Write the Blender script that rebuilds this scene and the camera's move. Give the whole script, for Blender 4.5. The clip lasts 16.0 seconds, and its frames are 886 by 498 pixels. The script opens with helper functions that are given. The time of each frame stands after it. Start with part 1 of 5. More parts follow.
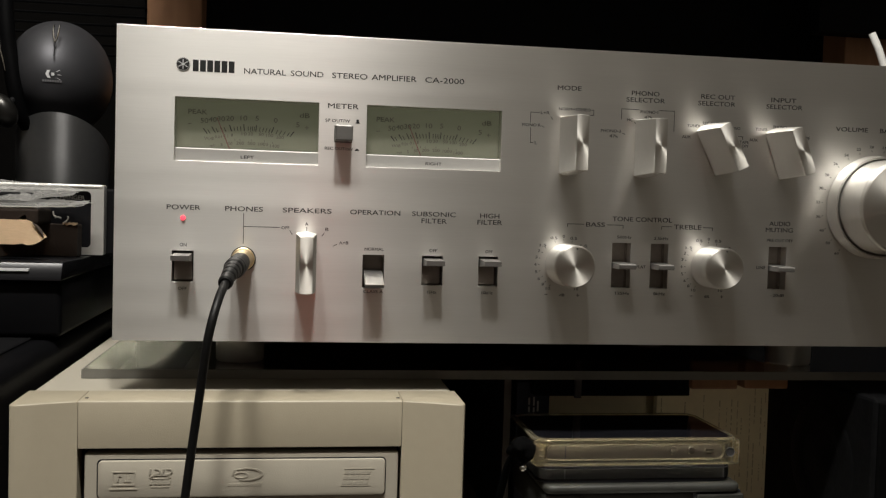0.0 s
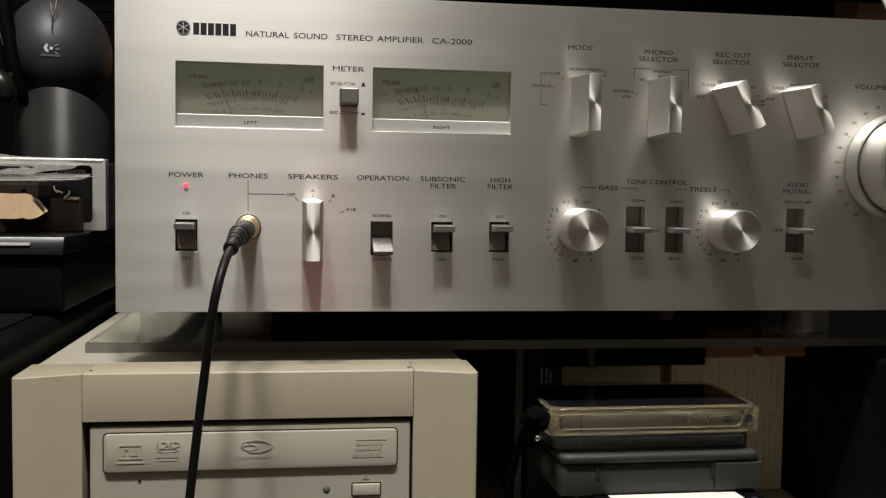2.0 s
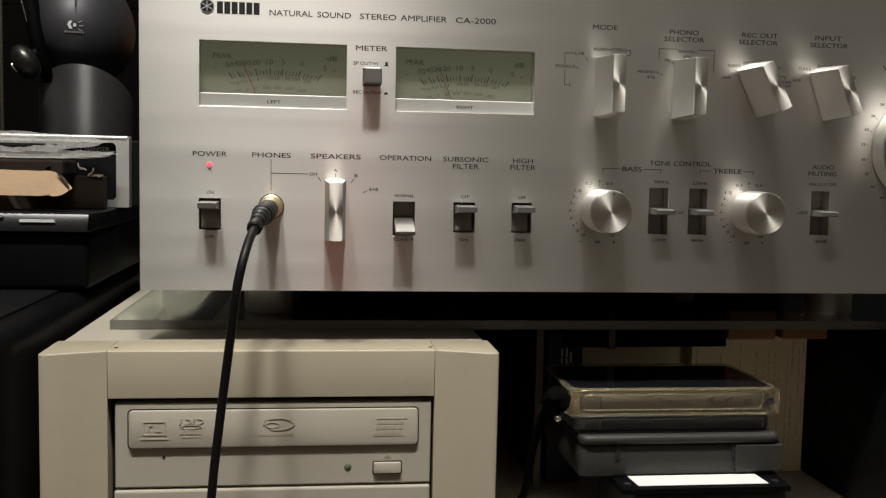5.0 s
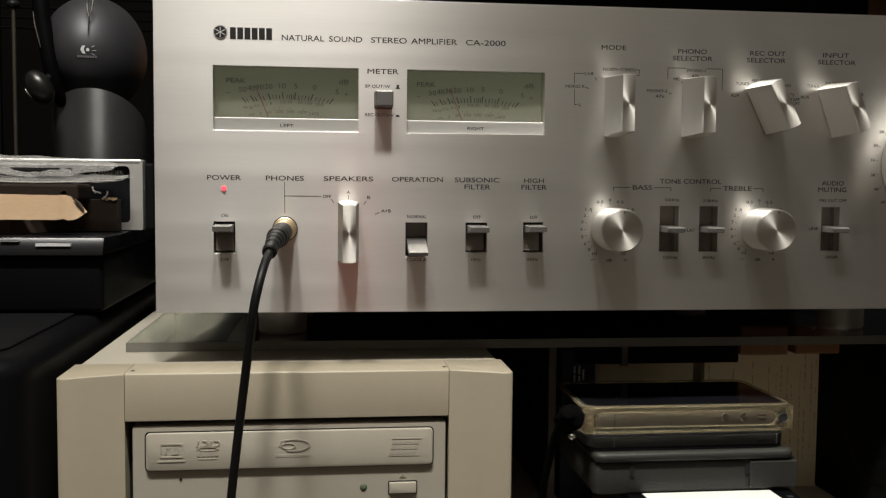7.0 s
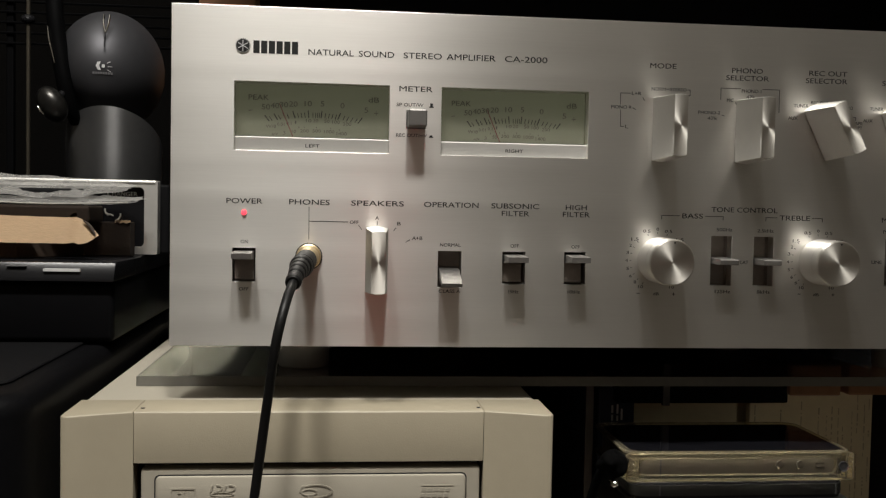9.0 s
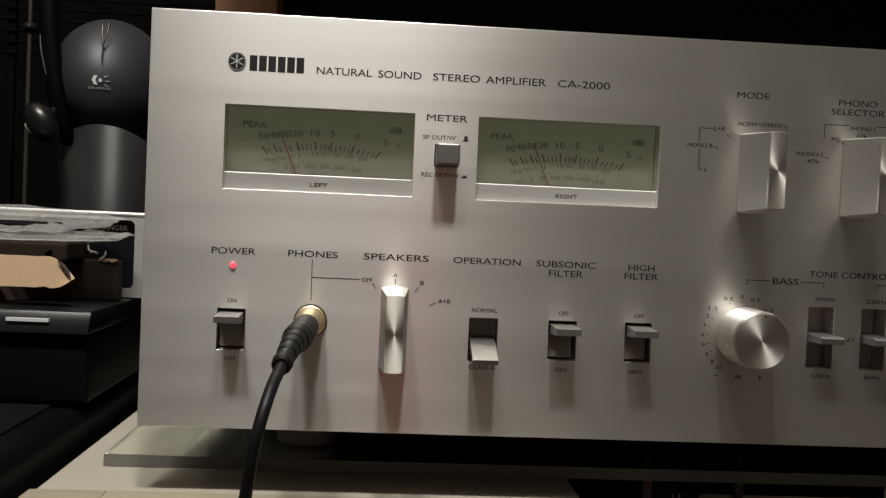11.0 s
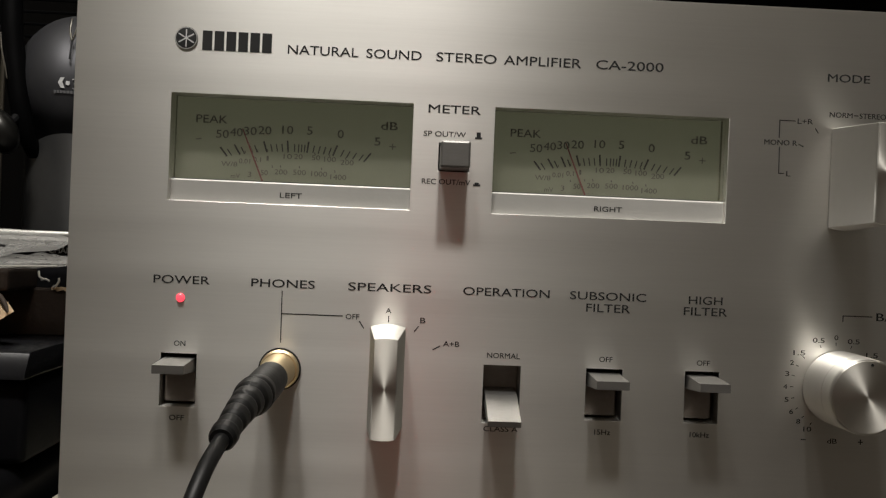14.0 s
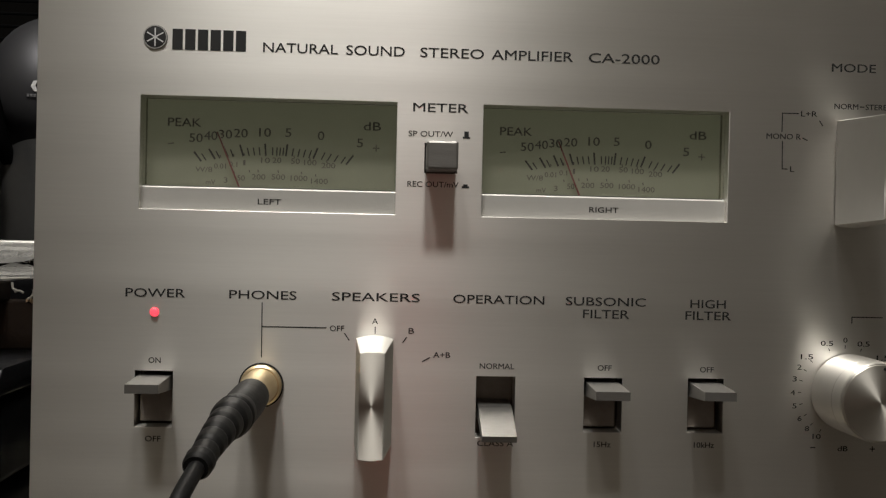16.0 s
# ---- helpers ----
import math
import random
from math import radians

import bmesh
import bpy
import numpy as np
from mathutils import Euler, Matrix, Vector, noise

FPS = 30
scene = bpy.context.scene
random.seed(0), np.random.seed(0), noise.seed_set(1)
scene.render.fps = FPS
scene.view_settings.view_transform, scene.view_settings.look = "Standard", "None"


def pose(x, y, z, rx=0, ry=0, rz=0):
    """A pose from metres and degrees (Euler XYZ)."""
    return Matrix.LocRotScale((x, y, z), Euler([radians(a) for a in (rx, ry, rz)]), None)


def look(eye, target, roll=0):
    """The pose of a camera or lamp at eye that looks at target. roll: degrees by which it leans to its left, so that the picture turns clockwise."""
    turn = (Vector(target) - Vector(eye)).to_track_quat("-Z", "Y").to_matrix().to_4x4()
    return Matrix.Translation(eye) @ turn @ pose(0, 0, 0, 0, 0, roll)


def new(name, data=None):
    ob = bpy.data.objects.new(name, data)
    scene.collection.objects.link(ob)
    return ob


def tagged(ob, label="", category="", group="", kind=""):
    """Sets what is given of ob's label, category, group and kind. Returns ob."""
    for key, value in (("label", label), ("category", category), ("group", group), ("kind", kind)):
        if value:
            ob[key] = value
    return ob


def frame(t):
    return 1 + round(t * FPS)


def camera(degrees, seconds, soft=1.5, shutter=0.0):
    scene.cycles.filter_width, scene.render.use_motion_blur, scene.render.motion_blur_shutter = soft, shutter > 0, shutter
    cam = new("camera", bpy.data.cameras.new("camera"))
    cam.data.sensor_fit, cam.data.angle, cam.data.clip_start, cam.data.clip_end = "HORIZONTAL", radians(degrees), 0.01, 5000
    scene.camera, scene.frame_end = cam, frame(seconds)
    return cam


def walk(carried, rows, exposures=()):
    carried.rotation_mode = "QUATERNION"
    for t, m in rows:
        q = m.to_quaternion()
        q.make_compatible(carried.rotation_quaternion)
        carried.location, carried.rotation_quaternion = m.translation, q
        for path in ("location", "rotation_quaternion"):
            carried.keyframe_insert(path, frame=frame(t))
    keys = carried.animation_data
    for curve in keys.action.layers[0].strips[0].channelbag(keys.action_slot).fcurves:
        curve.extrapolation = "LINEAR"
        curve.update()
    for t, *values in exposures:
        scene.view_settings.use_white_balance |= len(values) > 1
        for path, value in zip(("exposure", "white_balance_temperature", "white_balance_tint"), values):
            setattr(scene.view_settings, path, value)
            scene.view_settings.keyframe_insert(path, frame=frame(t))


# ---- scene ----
cam = camera(49.3, 16.0, 1.25)
PATH = [
    (0, (0.08661, -0.47667, 0.52696), (0.38437, 1.49937, 0.44546), 1.670),
    (0.5, (0.08964, -0.47810, 0.52035), (0.38112, 1.49900, 0.44210), 1.341),
    (1, (0.08947, -0.47222, 0.51828), (0.38170, 1.50425, 0.42787), 0.864),
    (1.5, (0.08728, -0.46901, 0.51588), (0.38031, 1.50705, 0.41928), 0.898),
    (2, (0.08575, -0.46518, 0.51644), (0.37511, 1.51071, 0.40630), 0.846),
    (2.5, (0.08492, -0.46384, 0.51632), (0.36946, 1.51214, 0.39566), 0.991),
    (3, (0.08469, -0.46421, 0.51593), (0.36145, 1.51222, 0.38500), 0.939),
    (3.5, (0.08440, -0.46436, 0.51613), (0.35478, 1.51246, 0.37796), 0.956),
    (4, (0.08406, -0.46349, 0.51741), (0.34805, 1.51357, 0.37059), 1.183),
    (6.5, (0.08409, -0.46806, 0.52059), (0.31947, 1.51087, 0.35191), 0.837),
    (7, (0.08148, -0.46800, 0.52195), (0.31621, 1.51376, 0.38957), 0.525),
    (7.5, (0.08104, -0.46608, 0.52189), (0.30879, 1.51900, 0.43466), -0.064),
    (8, (0.07964, -0.45810, 0.52292), (0.30419, 1.52786, 0.44840), -0.039),
    (8.5, (0.07743, -0.44730, 0.52259), (0.29408, 1.53955, 0.44839), 0.450),
    (9, (0.07551, -0.43401, 0.52277), (0.28251, 1.55350, 0.43920), 1.123),
    (9.2, (0.07380, -0.42122, 0.52662), (0.27893, 1.56668, 0.44801), 1.267),
    (11.3, (0.08525, -0.34007, 0.53784), (0.21142, 1.65535, 0.48903), 2.561),
    (11.5, (0.08243, -0.33102, 0.53578), (0.20784, 1.66454, 0.49108), 2.516),
    (12, (0.08088, -0.31917, 0.54303), (0.19924, 1.67696, 0.50489), 2.080),
    (12.5, (0.08382, -0.30590, 0.54157), (0.18620, 1.69127, 0.51214), 2.037),
    (13, (0.09358, -0.29622, 0.54339), (0.17799, 1.70190, 0.52394), 1.801),
    (13.5, (0.09520, -0.28601, 0.54119), (0.17250, 1.71247, 0.53076), 2.088),
    (14, (0.09525, -0.27501, 0.53738), (0.16945, 1.72359, 0.52866), 2.380),
    (14.5, (0.09724, -0.27191, 0.53654), (0.17699, 1.72643, 0.51897), 2.140),
    (15, (0.09672, -0.26471, 0.53463), (0.19241, 1.73246, 0.48834), 1.602),
    (15.5, (0.09773, -0.26472, 0.53866), (0.19903, 1.73243, 0.50507), 1.195),
    (16, (0.09633, -0.26088, 0.53997), (0.19049, 1.73684, 0.52416), 1.305),
]
walk(cam, [(t, look(eye, target, roll)) for t, eye, target, roll in PATH],
     exposures=[(0.0, 0.23), (4.0, 0.29), (6.5, 0.30), (9.0, 0.15), (11.5, 0.0), (16.0, -0.16)])

# ---- world, lamp, exposure ----
world = bpy.data.worlds.new("dim_room")
world.use_nodes = True
world.node_tree.nodes["Background"].inputs[0].default_value = (1.0, 0.86, 0.66, 1)
world.node_tree.nodes["Background"].inputs[1].default_value = 0.010
scene.world = world
# three bulbs of one lamp rail, above and in front of the rack
for bulb, power in ((0.110, 35.0), (-0.085, 29.0), (-0.180, 9.0)):
    lamp_data = bpy.data.lights.new("rail_bulb_light", "POINT")
    lamp_data.shadow_soft_size, lamp_data.energy = 0.045, power
    lamp_data.color = (1.0, 0.966, 0.91)
    lamp = new("rail_bulb_light", lamp_data)
    lamp.location = (bulb, -0.50, 1.60)

# added and unseen: stands in for a red light carried at the camera
red_data = bpy.data.lights.new("added_red_glow", "POINT")
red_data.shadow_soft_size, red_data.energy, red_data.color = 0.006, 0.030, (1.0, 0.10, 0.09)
new("added_red_glow", red_data).location = (0.11, -0.605, 0.450)

# ---- materials ----


def mat(name, color, rough=0.5, metal=0.0, vary=0.12, scale=60.0, bump=0.0, bump_scale=400.0, stretch=(1, 1, 1), spec=0.5,
        coat=0.0, aniso=0.0, tangent="", glass=0.0, emit=None, emit_power=0.0, ior=1.45, alpha=1.0, rvar=0.06):
    m = bpy.data.materials.new(name)
    m.use_nodes = True
    nt = m.node_tree
    b = nt.nodes["Principled BSDF"]
    n, l = nt.nodes.new, nt.links.new
    b.inputs["Roughness"].default_value = rough
    b.inputs["Metallic"].default_value = metal
    b.inputs["Specular IOR Level"].default_value = spec
    b.inputs["Coat Weight"].default_value = coat
    b.inputs["Transmission Weight"].default_value = glass
    b.inputs["IOR"].default_value = ior
    b.inputs["Alpha"].default_value = alpha
    if emit:
        b.inputs["Emission Color"].default_value = (*emit, 1)
        b.inputs["Emission Strength"].default_value = emit_power
    co = n("ShaderNodeTexCoord")
    mp = n("ShaderNodeMapping")
    mp.inputs["Scale"].default_value = stretch
    l(co.outputs["Object"], mp.inputs["Vector"])
    big, fine = n("ShaderNodeTexNoise"), n("ShaderNodeTexNoise")
    big.inputs["Scale"].default_value, big.inputs["Detail"].default_value = scale * 0.2, 5
    fine.inputs["Scale"].default_value, fine.inputs["Detail"].default_value = scale * 4, 3
    for t in (big, fine):
        l(mp.outputs[0], t.inputs["Vector"])
    mx = n("ShaderNodeMix")
    mx.inputs[0].default_value = 0.45
    l(big.outputs["Fac"], mx.inputs[2])
    l(fine.outputs["Fac"], mx.inputs[3])
    if vary and not glass:
        ramp = n("ShaderNodeMapRange")
        ramp.inputs[1].default_value, ramp.inputs[2].default_value = 0.25, 0.75
        ramp.inputs[3].default_value, ramp.inputs[4].default_value = 1 - vary, 1 + vary
        l(mx.outputs[0], ramp.inputs[0])
        mul = n("ShaderNodeVectorMath")
        mul.operation = "SCALE"
        mul.inputs[0].default_value = color
        l(ramp.outputs[0], mul.inputs["Scale"])
        l(mul.outputs[0], b.inputs["Base Color"])
        rr = n("ShaderNodeMapRange")
        rr.inputs[1].default_value, rr.inputs[2].default_value = 0.3, 0.7
        rr.inputs[3].default_value, rr.inputs[4].default_value = max(0.02, rough - rvar), min(1, rough + rvar)
        l(big.outputs["Fac"], rr.inputs[0])
        l(rr.outputs[0], b.inputs["Roughness"])
    else:
        b.inputs["Base Color"].default_value = (*color, 1)
    if bump:
        bt = n("ShaderNodeTexNoise")
        bt.inputs["Scale"].default_value, bt.inputs["Detail"].default_value = bump_scale, 4
        l(mp.outputs[0], bt.inputs["Vector"])
        bp = n("ShaderNodeBump")
        bp.inputs["Strength"].default_value, bp.inputs["Distance"].default_value = bump, 0.0005
        l(bt.outputs["Fac"], bp.inputs["Height"])
        l(bp.outputs[0], b.inputs["Normal"])
    if aniso:
        b.inputs["Anisotropic"].default_value = aniso
        tg = n("ShaderNodeTangent")
        if tangent == "ROUND":
            tg = n("ShaderNodeVectorMath")
            tg.operation = "CROSS_PRODUCT"
            l(co.outputs["Object"], tg.inputs[0])
            tg.inputs[1].default_value = (0, 1, 0)
        elif tangent == "UV":
            tg.direction_type, tg.uv_map = "UV_MAP", "UVMap"
        else:
            tg.direction_type, tg.axis = "RADIAL", tangent
        b.inputs["Anisotropic Rotation"].default_value = 0.25
        l(tg.outputs[0], b.inputs["Tangent"])
    return m


ALU = mat("brushed_aluminium", (0.86, 0.842, 0.803), 0.315, 0.96, 0.05, 90, 0.04, 700, (0.12, 1, 4), aniso=0.82, tangent="UV", rvar=0.015)


def crisp(m, share, rough, aniso):
    """Mixes a second brushed lobe without long tails into a material."""
    nt = m.node_tree
    b = nt.nodes["Principled BSDF"]
    g, mx = nt.nodes.new("ShaderNodeBsdfAnisotropic"), nt.nodes.new("ShaderNodeMixShader")
    g.distribution = "BECKMANN"
    g.inputs["Color"].default_value = (0.86, 0.842, 0.803, 1)
    g.inputs["Roughness"].default_value, g.inputs["Anisotropy"].default_value = rough, aniso
    g.inputs["Rotation"].default_value = 0.0
    nt.links.new(b.inputs["Tangent"].links[0].from_socket, g.inputs["Tangent"])
    mx.inputs[0].default_value = share
    nt.links.new(b.outputs[0], mx.inputs[1])
    nt.links.new(g.outputs[0], mx.inputs[2])
    nt.links.new(mx.outputs[0], nt.nodes["Material Output"].inputs["Surface"])
    return m


crisp(ALU, 0.16, 0.41, 0.44)
SPUN = mat("spun_aluminium", (0.68, 0.655, 0.60), 0.50, 1.0, 0.03, 60, aniso=0.78, tangent="ROUND")
TURNED = mat("turned_aluminium", (0.70, 0.685, 0.645), 0.42, 0.97, 0.03, 80, aniso=0.75, tangent="ROUND")
LEVER = mat("brushed_steel", (0.27, 0.262, 0.25), 0.44, 0.9, 0.08, 120, 0.1, 900, (1, 1, 6))
SLOT = mat("dark_slot_plastic", (0.27, 0.235, 0.205), 0.55, 0, 0.2, 120)
INK = mat("black_ink", (0.009, 0.009, 0.009), 0.6, 0, 0.1, 100)
GOLD = mat("gold_plate", (0.86, 0.70, 0.45), 0.36, 1.0, 0.06, 120)
RUBBER = mat("black_rubber", (0.0055, 0.0055, 0.0055), 0.45, 0, 0.2, 150, 0.15, 900, spec=0.28)
CABINET_BLACK = mat("black_painted_steel", (0.02, 0.02, 0.021), 0.5, 0.0, 0.2, 60, 0.1, 900)
DIAL = mat("olive_meter_dial", (0.062, 0.062, 0.044), 0.6, 0, 0.10, 40, emit=(0.43, 0.445, 0.27), emit_power=0.115)
DIAL_SIDE = mat("olive_meter_wall", (0.13, 0.125, 0.085), 0.5, 0, 0.12, 60)
DIAL_INK = mat("faded_dial_ink", (0.045, 0.041, 0.032), 0.7, 0, 0.1, 100)
TICK_INK = mat("dark_dial_ink", (0.014, 0.013, 0.011), 0.7, 0, 0.1, 100)
NEEDLE = mat("red_needle", (0.075, 0.016, 0.013), 0.5, 0, 0.05, 100)
CLEAR = mat("clear_glass", (1, 1, 1), 0.0, glass=1.0, vary=0)
LED = mat("red_led", (0.9, 0.05, 0.06), 0.3, vary=0, emit=(1.0, 0.06, 0.09), emit_power=1.6)
SMOKE = mat("grey_shelf_glass", (0.80, 0.83, 0.80), 0.02, glass=1.0, vary=0, ior=1.5)
GLASS_EDGE = mat("ground_glass_edge", (0.155, 0.15, 0.13), 0.5, 0, 0.1, 80)
BEIGE = mat("beige_plastic", (0.318, 0.281, 0.207), 0.45, 0, 0.04, 50, 0.12, 1500)
BEIGE_PALE = mat("pale_beige_plastic", (0.402, 0.371, 0.303), 0.42, 0, 0.04, 50, 0.10, 1500)
GAP = mat("dark_gap", (0.012, 0.012, 0.014), 0.8, 0, 0.2, 80)
BLACK_GLOSS = mat("glossy_black_plastic", (0.008, 0.008, 0.009), 0.22, 0, 0.2, 40, 0.05, 600, spec=0.3)
BLACK_SATIN = mat("satin_black_plastic", (0.0035, 0.0035, 0.004), 0.42, 0, 0.2, 40, 0.08, 900, spec=0.06)
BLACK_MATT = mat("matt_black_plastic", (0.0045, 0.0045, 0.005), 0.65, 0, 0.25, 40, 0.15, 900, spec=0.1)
GREY_MARK = mat("pale_grey_print", (0.55, 0.55, 0.55), 0.5, 0, 0.05, 80)
SILVER = mat("silver_plastic", (0.62, 0.61, 0.58), 0.38, 0.6, 0.05, 60, 0.05, 900)
CHROME = mat("chrome", (0.80, 0.79, 0.76), 0.10, 1.0, 0.03, 60)
CHROME_SOFT = mat("satin_chrome", (0.85, 0.84, 0.80), 0.35, 0.7, 0.03, 60)
CARD = mat("brown_cardboard", (0.64, 0.47, 0.30), 0.8, 0, 0.10, 60, 0.3, 500, (1, 1, 4))
CARD_SHADED_DARK = mat("dark_and_shaded_card", (0.032, 0.020, 0.013), 0.8, 0, 0.15, 60, 0.3, 500)
BAG = mat("clear_plastic_film", (0.62, 0.61, 0.58), 0.28, vary=0, alpha=0.33)
WOOD = mat("red_brown_wood", (0.30, 0.15, 0.075), 0.55, 0, 0.25, 40, 0.2, 300, (1, 1, 0.12))
PAPER = mat("cream_paper", (0.80, 0.71, 0.49), 0.8, 0, 0.07, 50, 0.2, 300)
WHITE_PAPER = mat("white_paper_label", (0.82, 0.80, 0.76), 0.7, 0, 0.03, 60)
NAVY = mat("dark_blue_book_cover", (0.025, 0.03, 0.05), 0.5, 0, 0.2, 60)
STEEL_BAND = mat("steel_phone_band", (0.050, 0.042, 0.031), 0.5, 0.35, 0.06, 120)
PHONE_GLASS = mat("black_phone_glass", (0.008, 0.008, 0.010), 0.06, 0, 0.1, 40)
CASE_CLEAR = mat("clear_yellowish_case", (0.86, 0.79, 0.60), 0.08, glass=0.955, vary=0, ior=1.46)
GREY_CASE = mat("grey_green_plastic", (0.030, 0.0305, 0.0265), 0.5, 0, 0.12, 70, 0.35, 900)
BOARD = mat("beige_laminate", (0.42, 0.38, 0.31), 0.55, 0, 0.08, 40, 0.1, 300)
DULL_BLACK = mat("dull_black_plastic", (0.0018, 0.0018, 0.002), 0.6, 0, 0.2, 60, spec=0.04)
# near-black wall colour stands in for the unlit depth behind the rack
WALL = mat("wall_darkness", (0.003, 0.0028, 0.0026), 0.9, 0, 0.15, 8, 0.2, 120, spec=0.02)
WALL_BOUNCE = mat("bounce_wall_paint", (0.13, 0.119, 0.100), 0.85, 0, 0.08, 8, 0.2, 120)
CEIL = mat("bounce_ceiling_paint", (0.60, 0.575, 0.53), 0.9, 0, 0.08, 6, 0.2, 120)
FLOOR = mat("low_bounce_floor_wood", (0.042, 0.031, 0.022), 0.6, 0, 0.3, 10, 0.2, 100, (1, 0.15, 1))
CABLE_WHITE = mat("white_cable", (0.75, 0.74, 0.70), 0.45, 0, 0.05, 60)
FELT = mat("grey_foot", (0.42, 0.41, 0.39), 0.4, 0.6, 0.1, 60)

# ---- mesh helpers ----
BASE = {}


def thing(name, base, label, category, group="", kind=""):
    ob = new(name)
    ob.empty_display_size = 0.02
    ob.location = base
    BASE[ob] = Vector(base)
    return tagged(ob, label, category, group, kind)


def part(name, bm, material, parent=None, label=""):
    me = bpy.data.meshes.new(name)
    if isinstance(bm, bpy.types.Mesh):
        me = bm
    else:
        bmesh.ops.recalc_face_normals(bm, faces=bm.faces)
        bm.to_mesh(me)
        bm.free()
    me.materials.clear()
    me.materials.append(material)
    ob = new(name, me)
    if parent is not None:
        ob.parent = parent
        if parent in BASE:
            ob.matrix_parent_inverse = Matrix.Translation(-BASE[parent])
    if label:
        ob["label"] = label
    return ob


def recentre(ob, c):
    """Moves the mesh's origin to c, so that its grain turns round that point."""
    ob.data.transform(Matrix.Translation(-Vector(c)))
    ob.location = c
    BASE[ob] = Vector(c)
    return ob


def smooth(ob, angle=35):
    ob.data.polygons.foreach_set("use_smooth", [True] * len(ob.data.polygons))
    ob.data.set_sharp_from_angle(angle=radians(angle))
    return ob


def box(x0, x1, y0, y1, z0, z1, bevel=0.0, seg=2, bm=None):
    bm = bm or bmesh.new()
    vs = [bm.verts.new((x, y, z)) for x in (x0, x1) for y in (y0, y1) for z in (z0, z1)]
    fs = [bm.faces.new([vs[i] for i in f]) for f in ((0, 1, 3, 2), (4, 6, 7, 5), (0, 4, 5, 1), (2, 3, 7, 6), (0, 2, 6, 4), (1, 5, 7, 3))]
    if bevel:
        bmesh.ops.recalc_face_normals(bm, faces=fs)
        es = {e for f in fs for e in f.edges}
        bmesh.ops.bevel(bm, geom=list(es), offset=bevel, segments=seg, profile=0.5, affect="EDGES")
    return bm


def prism(outline, lo, hi, axis="y", bm=None, bevel=0.0, seg=2):
    """A solid from a closed outline (two coordinates), swept from lo to hi along the axis."""
    bm = bm or bmesh.new()
    put = {"y": lambda a, b, c: (a, c, b), "x": lambda a, b, c: (c, a, b), "z": lambda a, b, c: (a, b, c)}[axis]
    a = [bm.verts.new(put(p, q, lo)) for p, q in outline]
    b = [bm.verts.new(put(p, q, hi)) for p, q in outline]
    k = len(a)
    fs = [bm.faces.new(a), bm.faces.new(b[::-1])] + [bm.faces.new((a[i], b[i], b[(i + 1) % k], a[(i + 1) % k])) for i in range(k)]
    bmesh.ops.recalc_face_normals(bm, faces=fs)
    if bevel:
        bmesh.ops.bevel(bm, geom=list({e for f in fs[:2] for e in f.edges}), offset=bevel, segments=seg, profile=0.5, affect="EDGES")
    return bm


def rounded(x0, x1, z0, z1, r, n=5):
    pts = []
    for cx, cz, a0 in ((x1 - r, z1 - r, 0), (x0 + r, z1 - r, 90), (x0 + r, z0 + r, 180), (x1 - r, z0 + r, 270)):
        for i in range(n + 1):
            a = radians(a0 + 90 * i / n)
            pts.append((cx + r * math.cos(a), cz + r * math.sin(a)))
    return pts


def lathe(profile, cx, cz, seg=64, bm=None):
    """Turned round an axis along y: profile of (radius, y)."""
    bm = bm or bmesh.new()
    rings = []
    for r, y in profile:
        if r < 1e-6:
            rings.append([bm.verts.new((cx, y, cz))])
        else:
            rings.append([bm.verts.new((cx + r * math.cos(2 * math.pi * i / seg), y, cz + r * math.sin(2 * math.pi * i / seg))) for i in range(seg)])
    for a, b in zip(rings, rings[1:]):
        for i in range(seg):
            j = (i + 1) % seg
            f = [a[i % len(a)], a[j % len(a)], b[j % len(b)], b[i % len(b)]]
            f = list(dict.fromkeys(f))
            if len(f) > 2:
                bm.faces.new(f)
    return bm


def lathe_z(profile, cx, cy, seg=48):
    bm = bmesh.new()
    lathe(profile, 0, 0, seg, bm)
    for v in bm.verts:
        v.co = Vector((cx + v.co.x, cy + v.co.z, v.co.y))
    return bm


def tube(points, radii, seg=14, sub=6):
    """A tube through the points, smoothed; radii one for all or one a point."""
    pts = [Vector(p) for p in points]
    rs = radii if isinstance(radii, (list, tuple)) else [radii] * len(pts)
    path, rad = [], []
    for i in range(len(pts) - 1):
        p0, p1, p2, p3 = pts[max(i - 1, 0)], pts[i], pts[i + 1], pts[min(i + 2, len(pts) - 1)]
        for k in range(sub):
            t = k / sub
            path.append(0.5 * (2 * p1 + (p2 - p0) * t + (2 * p0 - 5 * p1 + 4 * p2 - p3) * t * t + (3 * p1 - p0 - 3 * p2 + p3) * t ** 3))
            rad.append(rs[i] + (rs[i + 1] - rs[i]) * t)
    path.append(pts[-1])
    rad.append(rs[-1])
    bm = bmesh.new()
    side, rings = None, []
    for i, p in enumerate(path):
        d = (path[min(i + 1, len(path) - 1)] - path[max(i - 1, 0)]).normalized()
        side = d.orthogonal() if side is None else (side - d * side.dot(d))
        side.normalize()
        up = d.cross(side)
        rings.append([bm.verts.new(p + (side * math.cos(a) + up * math.sin(a)) * rad[i]) for a in (2 * math.pi * k / seg for k in range(seg))])
    for a, b in zip(rings, rings[1:]):
        for i in range(seg):
            bm.faces.new((a[i], a[(i + 1) % seg], b[(i + 1) % seg], b[i]))
    bm.faces.new(rings[0][::-1])
    bm.faces.new(rings[-1])
    return bm


